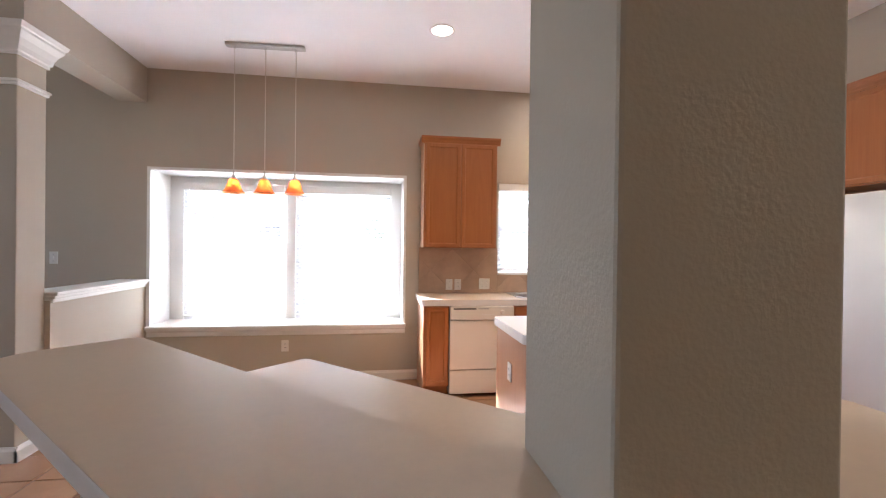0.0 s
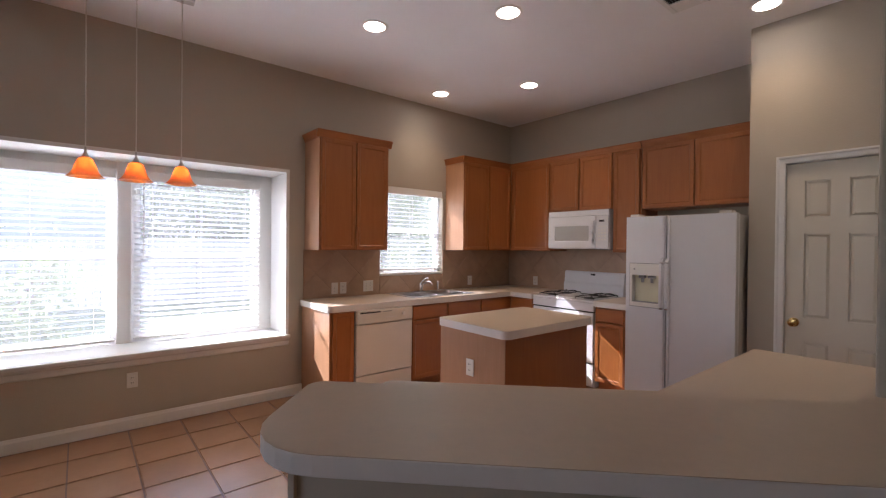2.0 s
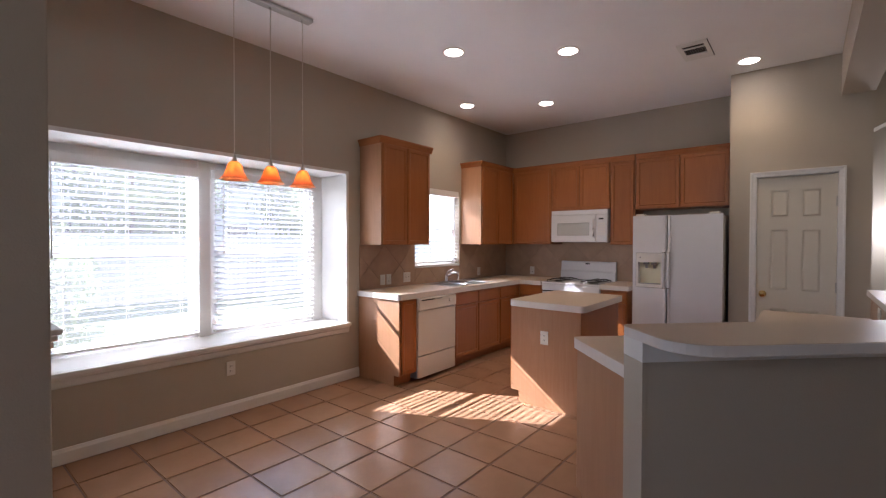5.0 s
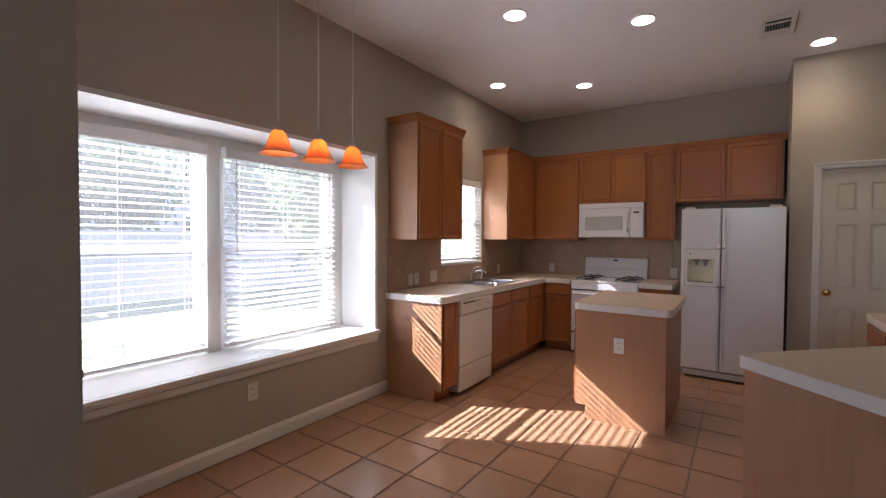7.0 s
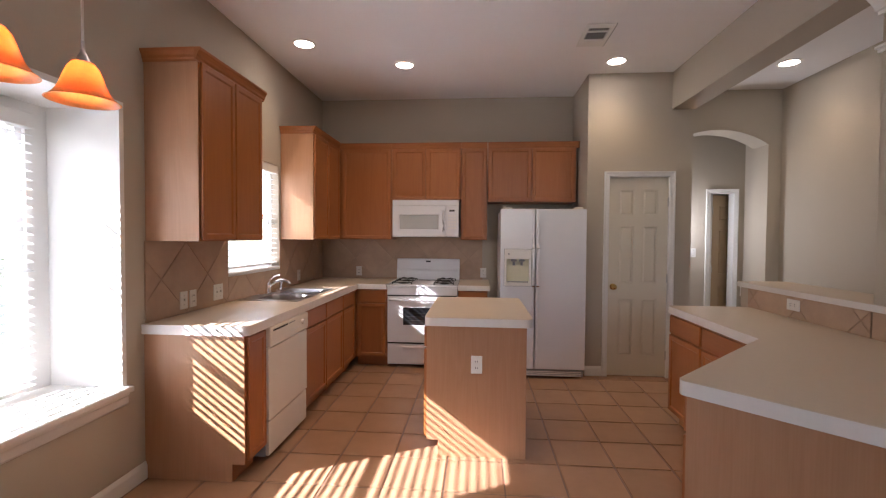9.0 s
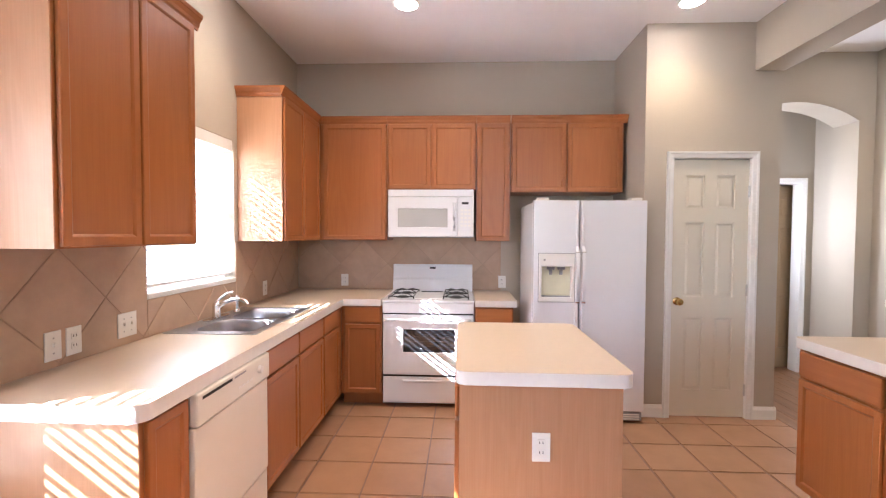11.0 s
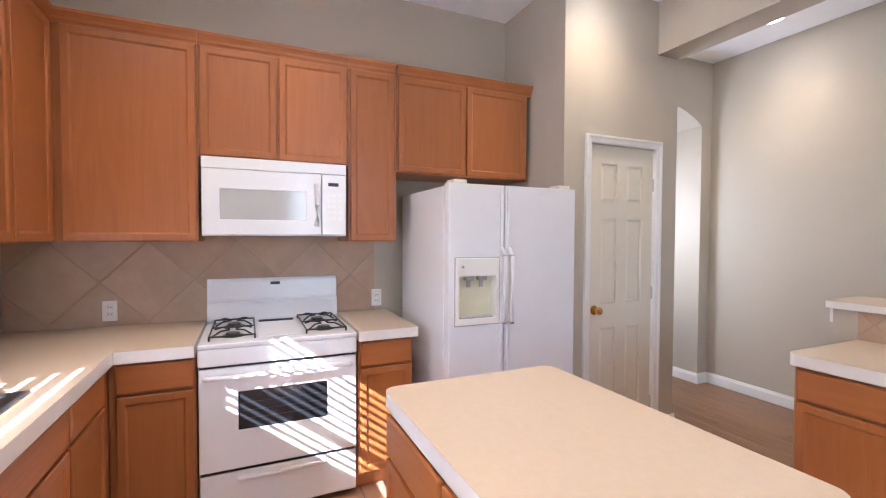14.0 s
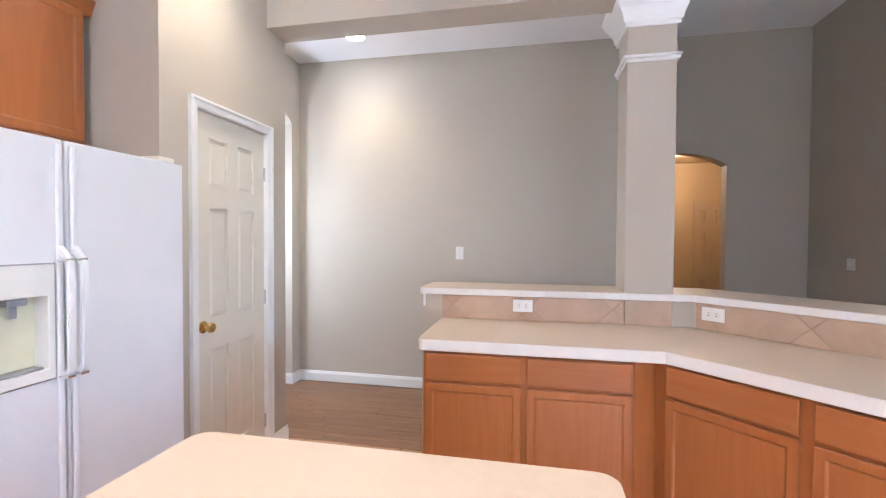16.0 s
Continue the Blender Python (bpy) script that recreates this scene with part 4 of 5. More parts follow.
def gas_range():
    r = thing("gas_range", "white freestanding gas range with black grates", "range", at(3.115, 3.982, 0, -90))
    W = 0.764
    part("body", bm_box(0, W, 0.025, 0.648, 0.03, 0.884), WHITE, r)
    part("drawer", bm_box(0.004, W - 0.004, -0.002, 0.024, 0.045, 0.262, 0.006, 2), WHITE, r)
    part("drawer_lip", bm_box(0.17, W - 0.17, -0.014, -0.002, 0.218, 0.238, 0.004), WHITE, r)
    wx0, wx1, wz0, wz1 = 0.176, 0.608, 0.470, 0.662
    bm = bm_frame(0.004, W - 0.004, 0.280, 0.785, wx0, wx1, wz0, wz1, -0.008, 0.024, 0.004)
    d = part("oven_door", bm, WHITE, r)
    part("window", bm_box(wx0, wx1, -0.002, 0.01, wz0, wz1), DARKGLASS, d, "dark oven window glass")
    bm = bmesh.new()
    for z in (0.52, 0.56, 0.60):
        bm_box(wx0 + 0.02, wx1 - 0.02, -0.0032, -0.0022, z, z + 0.004, bm=bm)
    part("rack", bm, BLACK, d)
    part("handle", tube([(0.03, -0.008, 0.742), (0.05, -0.036, 0.748), (0.12, -0.046, 0.75), (W / 2, -0.050, 0.751), (W - 0.12, -0.046, 0.75), (W - 0.05, -0.036, 0.748), (W - 0.03, -0.008, 0.742)], 0.0125, 12), WHITE, d, soft=True)
    # black strips paint the shade in the seams over and under the oven door
    part("shadow_gap", bm_box(0.006, W - 0.006, 0.004, 0.024, 0.263, 0.279), DARK, r)
    part("shadow_gap", bm_box(0.006, W - 0.006, 0.004, 0.024, 0.786, 0.797), DARK, r)
    part("front_panel", bm_box(0, W, -0.012, 0.03, 0.798, 0.884, 0.008, 3), WHITE, r)
    part("cooktop", bm_box(-0.001, W + 0.001, -0.014, 0.60, 0.885, 0.908, 0.006, 2), WHITE, r)
    part("center_vent", bm_box(W / 2 - 0.10, W / 2 + 0.10, 0.505, 0.535, 0.908, 0.918, 0.002), BLACK, r, "black oven vent slot")
    part("center_plate", bm_box(W / 2 - 0.115, W / 2 + 0.115, 0.06, 0.48, 0.908, 0.914, 0.004, 2), WHITE, r)
    for gx in (0.15, W - 0.15):
        for gy in (0.16, 0.43):
            b = part("burner", bm_lathe([(0, 0.926), (0.032, 0.926), (0.036, 0.920), (0.036, 0.914), (0.052, 0.912), (0.058, 0.9085), (0, 0.9085)], 20), BLACK, r, soft=True)
            b.location = (gx, gy, 0)
        bm = bmesh.new()
        for gy in (0.055, 0.295, 0.535):
            join(bm, tube([(gx - 0.105, gy, 0.93), (gx + 0.105, gy, 0.93)], 0.0048, 6))
        for u in (gx - 0.105, gx + 0.105):
            join(bm, tube([(u, 0.055, 0.909), (u, 0.055, 0.93), (u, 0.535, 0.93), (u, 0.535, 0.909)], 0.0048, 6))
        for gy in (0.16, 0.43):
            for a in range(4):
                c, s = math.cos(math.pi / 4 + a * math.pi / 2), math.sin(math.pi / 4 + a * math.pi / 2)
                join(bm, tube([(gx + c * 0.125, gy + s * 0.125, 0.93), (gx + c * 0.075, gy + s * 0.075, 0.947), (gx + c * 0.022, gy + s * 0.022, 0.944)], 0.0045, 6))
        part("grate", bm, BLACK, r, "black wire burner grate")
    bm = bm_sweep([(0.575, 0.905), (0.648, 0.905), (0.648, 1.165), (0.610, 1.168), (0.598, 1.150), (0.590, 1.04), (0.575, 1.02)], 0, W)
    bmesh.ops.bevel(bm, geom=[e for e in bm.edges if abs(e.verts[0].co.x - e.verts[1].co.x) > 0.1], offset=0.005, segments=2, affect="EDGES")
    bg = part("backguard", bm, WHITE, r)
    part("clock", bm_box(W / 2 - 0.028, W / 2 + 0.028, 0.5925, 0.600, 1.125, 1.143), BLACK, bg, "small black clock display")
    return r


gas_range()


def microwave():
    m = thing("microwave", "white over-the-range microwave under oak cabinets", "microwave", at(3.372, 3.980, 0, -90))
    W, z0, z1 = 0.762, 1.432, 1.8545
    part("body", bm_box(0, W, 0.022, 0.395, z0, z1), WHITE, m)
    part("vent_strip", bm_box(0.0, W, 0.002, 0.0215, 1.792, z1 - 0.001, 0.004), WHITE, m)
    wx0, wx1, wz0, wz1 = 0.088, 0.530, 1.520, 1.684
    bm = bm_frame(0.002, 0.615, z0 + 0.006, 1.788, wx0, wx1, wz0, wz1, -0.006, 0.021, 0.004)
    d = part("door", bm, WHITE, m)
    part("window", bm_box(wx0, wx1, -0.002, 0.004, wz0, wz1), MICROGLASS, d, "grey screened door window")
    part("handle", tube([(0.588, -0.006, 1.49), (0.590, -0.016, 1.515), (0.590, -0.020, 1.61), (0.590, -0.016, 1.705), (0.588, -0.006, 1.73)], 0.013, 10), WHITE, d, soft=True)
    p = part("control_panel", bm_box(0.619, W - 0.002, -0.006, 0.021, z0 + 0.006, 1.788, 0.005, 2), WHITE, m)
    part("display", bm_box(0.655, 0.715, -0.0075, -0.0065, 1.722, 1.742), BLACK, p, "black clock display")
    for r in range(5):
        for c in range(3):
            part("button", bm_box(0.645 + 0.033 * c, 0.668 + 0.033 * c, -0.0072, -0.0062, 1.662 - 0.034 * r, 1.680 - 0.034 * r), PLASTIC, p)
    part("underside", bm_box(0.02, W - 0.02, 0.03, 0.38, z0 - 0.004, z0 - 0.0005), GREYP, m)
    return m


microwave()


def dishwasher():
    d = thing("dishwasher", "bisque built-in dishwasher under the counter", "dishwasher", at(1.035, CAB_Y, 0, 0))
    W = 0.621
    part("tub", bm_box(0.003, W - 0.003, 0.0, 0.57, 0.03, 0.856), GREYP, d)
    part("door_panel", bm_box(0.004, W - 0.004, -0.030, -0.001, 0.262, 0.722, 0.005, 2), OFFWHITE, d)
    bm = bm_box(0.004, W - 0.004, -0.042, -0.001, 0.728, 0.855, 0.012, 3)
    cp = part("control_panel", bm, OFFWHITE, d)
    part("latch_slot", bm_box(0.035, 0.25, -0.0435, -0.0425, 0.826, 0.838), DARK, cp)
    part("vent_slot", bm_box(0.27, 0.37, -0.0435, -0.0425, 0.828, 0.836), GREYP, cp)
    dial = part("dial", bm_lathe([(0, 0.016), (0.016, 0.016), (0.020, 0.0), (0, 0.0)], 20), PLASTIC, cp, soft=True)
    dial.matrix_local = Matrix.Translation((0.50, -0.042, 0.80)) @ pose(0, 0, 0, 90, 0, 0)
    for k in range(4):
        part("button", bm_box(0.30 + 0.035 * k, 0.325 + 0.035 * k, -0.044, -0.0425, 0.772, 0.782), PLASTIC, cp)
    part("toe_panel", bm_box(0.006, W - 0.006, -0.026, -0.001, 0.035, 0.254, 0.004, 2), OFFWHITE, d)
    return d


dishwasher()


# ---- doors ----
def panel_door(name, label, m, w, h, paint, knob_x, hinge_x, knob=True):
    """A six-panel door with its face at local y=0 towards -y."""
    d = thing(name, label, "door", m, "", "structure")
    st, lock = 0.105, 0.09
    cw = (w - 2 * st - lock) / 2
    rows = [(0.215, 0.80), (0.965, 1.555), (1.665, h - 0.125)]
    cols = [(st, st + cw), (st + cw + lock, w - st)]
    bm = bm_box(0, w, 0.014, 0.036, 0, h)
    xs = [(0, st), (st + cw, st + cw + lock), (w - st, w)]
    for a, b in xs:
        bm_box(a, b, 0, 0.0141, 0, h, bm=bm)
    zs = [(0, rows[0][0]), (rows[0][1], rows[1][0]), (rows[1][1], rows[2][0]), (rows[2][1], h)]
    for a, b in cols:
        for p, q in zs:
            bm_box(a, b, 0, 0.0141, p, q, bm=bm)
    leaf = part("leaf", bm, paint, d)
    for a, b in cols:
        for p, q in rows:
            pb = bm_box(a + 0.001, b - 0.001, 0.0125, 0.0155, p + 0.001, q - 0.001)
            f = max(pb.faces, key=lambda g: (g.normal.y < -0.9) * g.calc_area())
            bmesh.ops.inset_region(pb, faces=[f], thickness=0.012)
            bmesh.ops.inset_region(pb, faces=[f], thickness=0.022, depth=0.009)
            part("raised_panel", pb, paint, leaf)
    if knob:
        k = part("knob", bm_lathe([(0, 0), (0.032, 0), (0.032, 0.006), (0.012, 0.012), (0.011, 0.03), (0.024, 0.038), (0.028, 0.052), (0.022, 0.064), (0, 0.068)], 24), BRASS, d, "polished brass door knob", soft=True)
        k.matrix_local = Matrix.Translation((knob_x, 0, 0.926)) @ pose(0, 0, 0, 90, 0, 0)
    for z in (0.22, 1.02, 1.80):
        part("hinge", bm_cyl(0.007, 0.007, z - 0.045, z + 0.045, 10, m=Matrix.Translation((hinge_x, -0.006, 0))), NICKEL, d, "nickel hinge")
    return d


def casing(name, label, m, w, h, cw=0.054):
    """Door trim round an opening of w by h, standing proud of the wall face at local y=0."""
    c = thing(name, label, "trim", m, "", "structure")
    prof = [(0, 0), (0, -0.010), (0.010, -0.014), (0.033, -0.016), (0.042, -0.021), (cw, -0.021), (cw, 0)]
    for s, x in ((-1, 0.0), (1, w)):
        bm = bmesh.new()
        a = [bm.verts.new((x + s * u, v, 0)) for u, v in prof]
        b = [bm.verts.new((x + s * u, v, h + u)) for u, v in prof]
        for k in range(len(prof)):
            j = (k + 1) % len(prof)
            bm.faces.new((a[k], b[k], b[j], a[j]))
        bm.faces.new(a)
        bm.faces.new(b[::-1])
        part("side_casing", bm, TRIM, c)
    bm = bmesh.new()
    a = [bm.verts.new((-u, v, h + u)) for u, v in prof]
    b = [bm.verts.new((w + u, v, h + u)) for u, v in prof]
    for k in range(len(prof)):
        j = (k + 1) % len(prof)
        bm.faces.new((a[k], b[k], b[j], a[j]))
    bm.faces.new(a)
    bm.faces.new(b[::-1])
    part("head_casing", bm, TRIM, c)
    bm = bm_box(-0.012, 0.0, 0.0, 0.118, 0, h)
    bm_box(w, w + 0.012, 0.0, 0.118, 0, h, bm=bm)
    bm_box(-0.012, w + 0.012, 0.0, 0.118, h, h + 0.012, bm=bm)
    part("jamb", bm, TRIM, c)
    return c


DW = 0.590
panel_door("door_1", "closed cream six-panel pantry door with brass knob", at(PAN_X + 0.016, 1.653, 0.006, -90), DW, 2.052, DOORW, 0.052, DW - 0.002)
casing("door_trim_1", "white painted casing of the pantry door", at(PAN_X, 1.655, 0, -90), DW + 0.004, 2.062)
casing("door_trim_2", "white painted casing of the hall doorway", at(HX, 0.018, 0, -90), 0.286, 2.018)
panel_door("door_2", "tan six-panel door standing ajar in the hall", at(HX + 0.135, -0.075, 0.006, -77), 0.66, 2.0, BROWNDOOR, 0.6, 0.004, knob=False)
structure("door_jamb", bm_box(HX + 0.1185, HX + 0.165, -0.070, 0.030, 0, 2.03), TRIM, "deep painted jamb of the hall doorway", "door jamb")
panel_door("door_3", "tan six-panel door in the back hallway", at(-1.05, -3.86, 0.006, 180), 0.45, 2.0, BROWNDOOR, 0.4, 0.45, knob=False)


# ---- plates ----
def plate(label, m, w, h, kind):
    p = thing("outlet_plate" if kind == "outlet" else "switch_plate", label, "outlet" if kind == "outlet" else "switch", m, "wall plates")
    part("cover", bm_box(-w / 2, w / 2, -0.006, 0, -h / 2, h / 2, 0.0025, 2), PLASTIC, p)
    n = max(1, round(w / 0.06))
    for k in range(n):
        u = (k - (n - 1) / 2) * 0.046
        if kind == "outlet" and h > w:
            for z in (-0.02, 0.02):
                f = part("receptacle", bm_box(u - 0.016, u + 0.016, -0.0085, -0.005, z - 0.013, z + 0.013, 0.003, 2), PLASTIC, p)
                part("slot", bm_box(u - 0.008, u - 0.005, -0.0089, -0.0084, z - 0.004, z + 0.006, bm=bm_box(u + 0.005, u + 0.008, -0.0089, -0.0084, z - 0.004, z + 0.006)), DARK, f)
        elif kind == "outlet":
            for z in (-0.02, 0.02):
                f = part("receptacle", bm_box(z - 0.013, z + 0.013, -0.0085, -0.005, -0.016, 0.016, 0.003, 2), PLASTIC, p)
                part("slot", bm_box(z - 0.006, z + 0.004, -0.0089, -0.0084, -0.008, -0.005, bm=bm_box(z - 0.006, z + 0.004, -0.0089, -0.0084, 0.005, 0.008)), DARK, f)
            break
        else:
            part("toggle", bm_box(u - 0.005, u + 0.005, -0.017, -0.005, -0.004, 0.012, 0.002), PLASTIC, p)
            for z in (-0.03, 0.03):
                part("screw", bm_box(u - 0.003, u + 0.003, -0.0068, -0.0055, z - 0.003, z + 0.003), GREYP, p)
    return p


SPT = 0.010   # thickness of the wall tiles
plate("white switch plate on the tiled backsplash", at(1.128, NY - SPT, 1.005), 0.072, 0.116, "switch")
plate("white outlet plate on the tiled backsplash", at(1.222, NY - SPT, 1.005), 0.072, 0.116, "outlet")
plate("white double switch plate by the sink", at(1.515, NY - SPT, 1.012), 0.118, 0.116, "switch")
plate("white outlet plate in the backsplash corner", at(3.005, NY - SPT, 1.01), 0.072, 0.116, "outlet")
plate("white outlet plate behind the range counter", at(EX - SPT, 4.472, 1.005, -90), 0.072, 0.116, "outlet")
plate("white outlet plate by the refrigerator", at(EX - SPT, 2.93, 1.0, -90), 0.072, 0.116, "outlet")
plate("white outlet plate under the bay window", at(-0.558, NY, 0.38), 0.072, 0.116, "outlet")
plate("white switch plate on the far breakfast wall", at(-2.672, NY, 1.26), 0.072, 0.116, "switch")
plate("white outlet plate on the island end panel", at(1.2125, 3.0, 0.61, -90), 0.072, 0.116, "outlet")
plate("white outlet plate on the tiled bar wall", at(1.42, 0.923 + SPT, 1.005, 180), 0.116, 0.072, "outlet")
px, py = slant(0.42, VB + SPT)
plate("white outlet plate on the angled bar wall", at(px, py, 1.005, 135), 0.116, 0.072, "outlet")
plate("white switch plate on the hallway wall", at(2.025, SY, 1.275, 180), 0.072, 0.116, "switch")
plate("white switch plate on the living room wall", at(-1.67, -1.40, 1.175, 90), 0.118, 0.116, "switch")
plate("white thermostat switch plate in the hall", at(HX, 0.22, 1.25, -90), 0.072, 0.116, "switch")

# ---- lamps ----
CANS = [(0.847, 3.710), (1.465, 2.915), (2.715, 1.703), (2.165, 4.530), (2.690, 3.730), (2.86, 0.06)]


def downlight(x, y):
    d = thing("recessed_downlight", "round white recessed ceiling downlight, switched on", "ceiling light", at(x, y, CEIL), "ceiling downlights")
    part("trim_ring", bm_lathe([(0.078, -0.003), (0.080, -0.007), (0.092, -0.010), (0.101, -0.006), (0.103, 0.0)], 32), TRIM, d, soft=True)
    part("lens", bm_cyl(0.0785, 0.0785, -0.0045, -0.001, 32), CAN_GLOW, d, "bright warm lens")
    lamp = bpy.data.lights.new("downlight", "SPOT")
    lamp.energy, lamp.color, lamp.spot_size, lamp.spot_blend, lamp.shadow_soft_size = CAN_W, (1.0, 0.75, 0.45), radians(124), 1.0, 0.06
    lo = new("downlight_lamp", lamp)
    lo.matrix_world = look((x, y, CEIL - 0.02), (x, y, 0))
    return d


CAN_W = 3.5
for cx, cy in CANS:
    downlight(cx, cy)


def pendant(x, y):
    p = thing("pendant_lamp", "amber glass bell pendant lamp, switched on", "pendant lamp", at(x, y, 0), "pendant lamps over the table place")
    part("cord", bm_cyl(0.0036, 0.0036, 1.995, CEIL - 0.028, 8), CORD, p)
    part("socket", bm_lathe([(0, 2.03), (0.005, 2.03), (0.006, 2.0), (0.011, 1.988), (0.017, 1.976), (0.020, 1.962), (0, 1.962)], 20), NICKEL, p, "nickel socket cap", soft=True)
    prof = [(0.012, 1.968), (0.028, 1.963), (0.040, 1.948), (0.049, 1.925), (0.057, 1.900), (0.066, 1.878), (0.077, 1.862), (0.089, 1.850), (0.096, 1.846)]
    inner = [(r - 0.003, z - 0.001) for r, z in prof[::-1]]
    part("shade", bm_lathe(prof + inner, 36), AMBER, p, "flared amber glass shade", soft=True)
    b = bmesh.new()
    bmesh.ops.create_uvsphere(b, u_segments=14, v_segments=10, radius=0.024)
    bmesh.ops.translate(b, verts=b.verts, vec=(0, 0, 1.915))
    part("bulb", b, BULB, p, soft=True)
    return p


for pxx, pyy in ((-0.853, 4.235), (-0.600, 4.225), (-0.348, 4.215)):
    pendant(pxx, pyy)
canopy = thing("pendant_canopy", "long nickel ceiling bar that carries three pendants", "ceiling bar", at(-0.60, 4.225, 0, -2))
part("bar", bm_box(-0.325, 0.325, -0.035, 0.035, CEIL - 0.028, CEIL - 0.001, 0.006, 2), NICKEL, canopy)
for u in (-0.252, 0, 0.252):
    part("grommet", bm_cyl(0.010, 0.007, CEIL - 0.042, CEIL - 0.027, 12, m=Matrix.Translation((u, 0, 0))), NICKEL, canopy)

# added point lamps, unseen and without fixtures, for the two hallways that open off
for nm, loc, w, size, col in (("hall_lamp", (4.11, 0.52, 1.6), 2.8, 0.3, (0.93, 0.96, 1.0)), ("back_hall_lamp", (-0.5, -3.1, 2.5), 2.0, 0.15, (1.0, 0.72, 0.42))):
    la = bpy.data.lights.new(nm, "POINT")
    la.energy, la.color, la.shadow_soft_size = w, col, size / 2
    new(nm, la).location = loc

# ---- ceiling vent ----
vent = thing("ceiling_vent", "white ceiling air vent with two louvred openings", "vent", at(2.15, 2.045, CEIL, 0))
bm = bm_box(-0.20, 0.20, -0.115, -0.082, -0.014, -0.001, 0.003)
bm_box(-0.20, 0.20, 0.082, 0.115, -0.014, -0.001, 0.003, bm=bm)
bm_box(-0.20, -0.142, -0.082, 0.082, -0.014, -0.001, 0.003, bm=bm)
bm_box(0.072, 0.20, -0.082, 0.082, -0.014, -0.001, 0.003, bm=bm)
bm_box(-0.082, -0.066, -0.082, 0.082, -0.014, -0.001, 0.003, bm=bm)
part("frame", bm, TRIM, vent)
# black sheet in place of the shade deep inside the duct
part("backing", bm_box(-0.141, 0.071, -0.081, 0.081, -0.003, -0.001), DARK, vent)
# the edge itself lies flat; a black strip paints its shadow
part("gap_shadow", bm_box(-0.20, 0.20, -0.1185, -0.1155, -0.012, -0.001), DARK, vent, "dark strip drawn as the shadow of a lifted edge")
for name, a, b in (("louvre", -0.066, 0.072), ("louvre", -0.142, -0.082)):
    me = mesh_of(name, bm_box(a, b, -0.004, 0.004, -0.0006, 0.0006), GREYP)
    for k in range(9):
        s = new(name, me)
        s.parent = vent
        s.location, s.rotation_euler = (0, -0.072 + 0.018 * k, -0.007), (radians(55), 0, 0)


# ---- outdoors ----
structure("ground", bm_box(-300, 300, 5.11, 600, -0.8, -0.25), GRASS, "sunlit lawn behind the house", "ground")


def fence(y, x0, x1):
    f = thing("fence", "weathered wooden privacy fence behind the lawn", "fence")
    me = mesh_of("board", bm_box(-0.068, 0.068, -0.01, 0.01, -0.25, 1.55, 0.004), FENCE)
    n = int((x1 - x0) / 0.145)
    for k in range(n):
        b = new("board", me)
        b.parent = f
        b.location = (x0 + 0.145 * k, y + 0.003 * (k % 3), 0.01 * (k * 7 % 3))
    for z in (0.1, 1.2):
        part("rail", bm_box(x0, x1, y + 0.02, y + 0.06, z - 0.04, z + 0.04), FENCE, f)
    return f


fence(15.0, -13.0, 16.0)


def tree(name, label, x, y, h, crown_z, radius, leaves, seed):
    t = thing(name, label, name, at(x, y, -0.26))
    rng = random.Random(seed)
    bm = tube([(0, 0, 0), (0.03, 0.02, h * 0.3), (0.06, -0.02, h * 0.6), (0.05, 0.0, h * 0.9)], 0.07, 8)
    for v in bm.verts:
        k = 1.25 - 0.9 * v.co.z / h
        v.co.x *= k
        v.co.y *= k
    tips = []
    for k in range(12):
        a, z = k * 2.4 + rng.uniform(-0.3, 0.3), h * rng.uniform(0.25, 0.85)
        r = radius * rng.uniform(0.5, 0.9)
        tip = Vector((math.cos(a) * r, math.sin(a) * r, z + rng.uniform(0.1, 0.5)))
        join(bm, tube([(0.03, 0, z * 0.8), tuple(tip * 0.55 + Vector((0, 0, 0.1))), tuple(tip)], 0.016, 5))
        tips.append(tip)
    part("trunk", bm, BARK, t)
    verts, faces = [], []
    for _ in range(leaves):
        c = rng.choice(tips) * rng.uniform(0.65, 1.1)
        p = c + Vector([rng.gauss(0, radius * 0.2) for _ in range(3)])
        q = Euler((rng.uniform(0, 6.3), rng.uniform(0, 6.3), rng.uniform(0, 6.3))).to_matrix()
        s = rng.uniform(0.035, 0.07) * max(1.0, radius * 1.15)
        i = len(verts)
        verts += [tuple(p + q @ Vector(o) * s) for o in ((-1.3, 0, 0), (0, -0.5, 0.12), (1.3, 0, 0), (0, 0.5, 0.12))]
        faces += [(i, i + 1, i + 2), (i, i + 2, i + 3)]
    me = bpy.data.meshes.new("crown")
    me.from_pydata(verts, [], faces)
    me.materials.append(LEAF)
    ob = new("crown", me)
    ob.parent = t
    return t


tree("tree", "small leafy tree on the lawn outside the bay window", -2.9, 9.2, 2.2, 1.5, 1.0, 3200, 1)
tree("bush", "sunlit green bush on the lawn outside the bay window", -1.75, 7.6, 1.25, 0.8, 0.75, 2600, 5)
tree("tree", "leafy tree outside the sink window", 5.3, 10.6, 4.3, 2.6, 1.5, 4200, 2)
for k, (tx, ty, th, tr) in enumerate(((-6.2, 17.5, 6.5, 2.6), (2.2, 17.6, 6.2, 2.3), (9.6, 18.2, 7.2, 2.8))):
    tree("tree", "tall leafy tree behind the wooden fence", tx, ty, th, th * 0.6, tr, 2600, 11 + k)


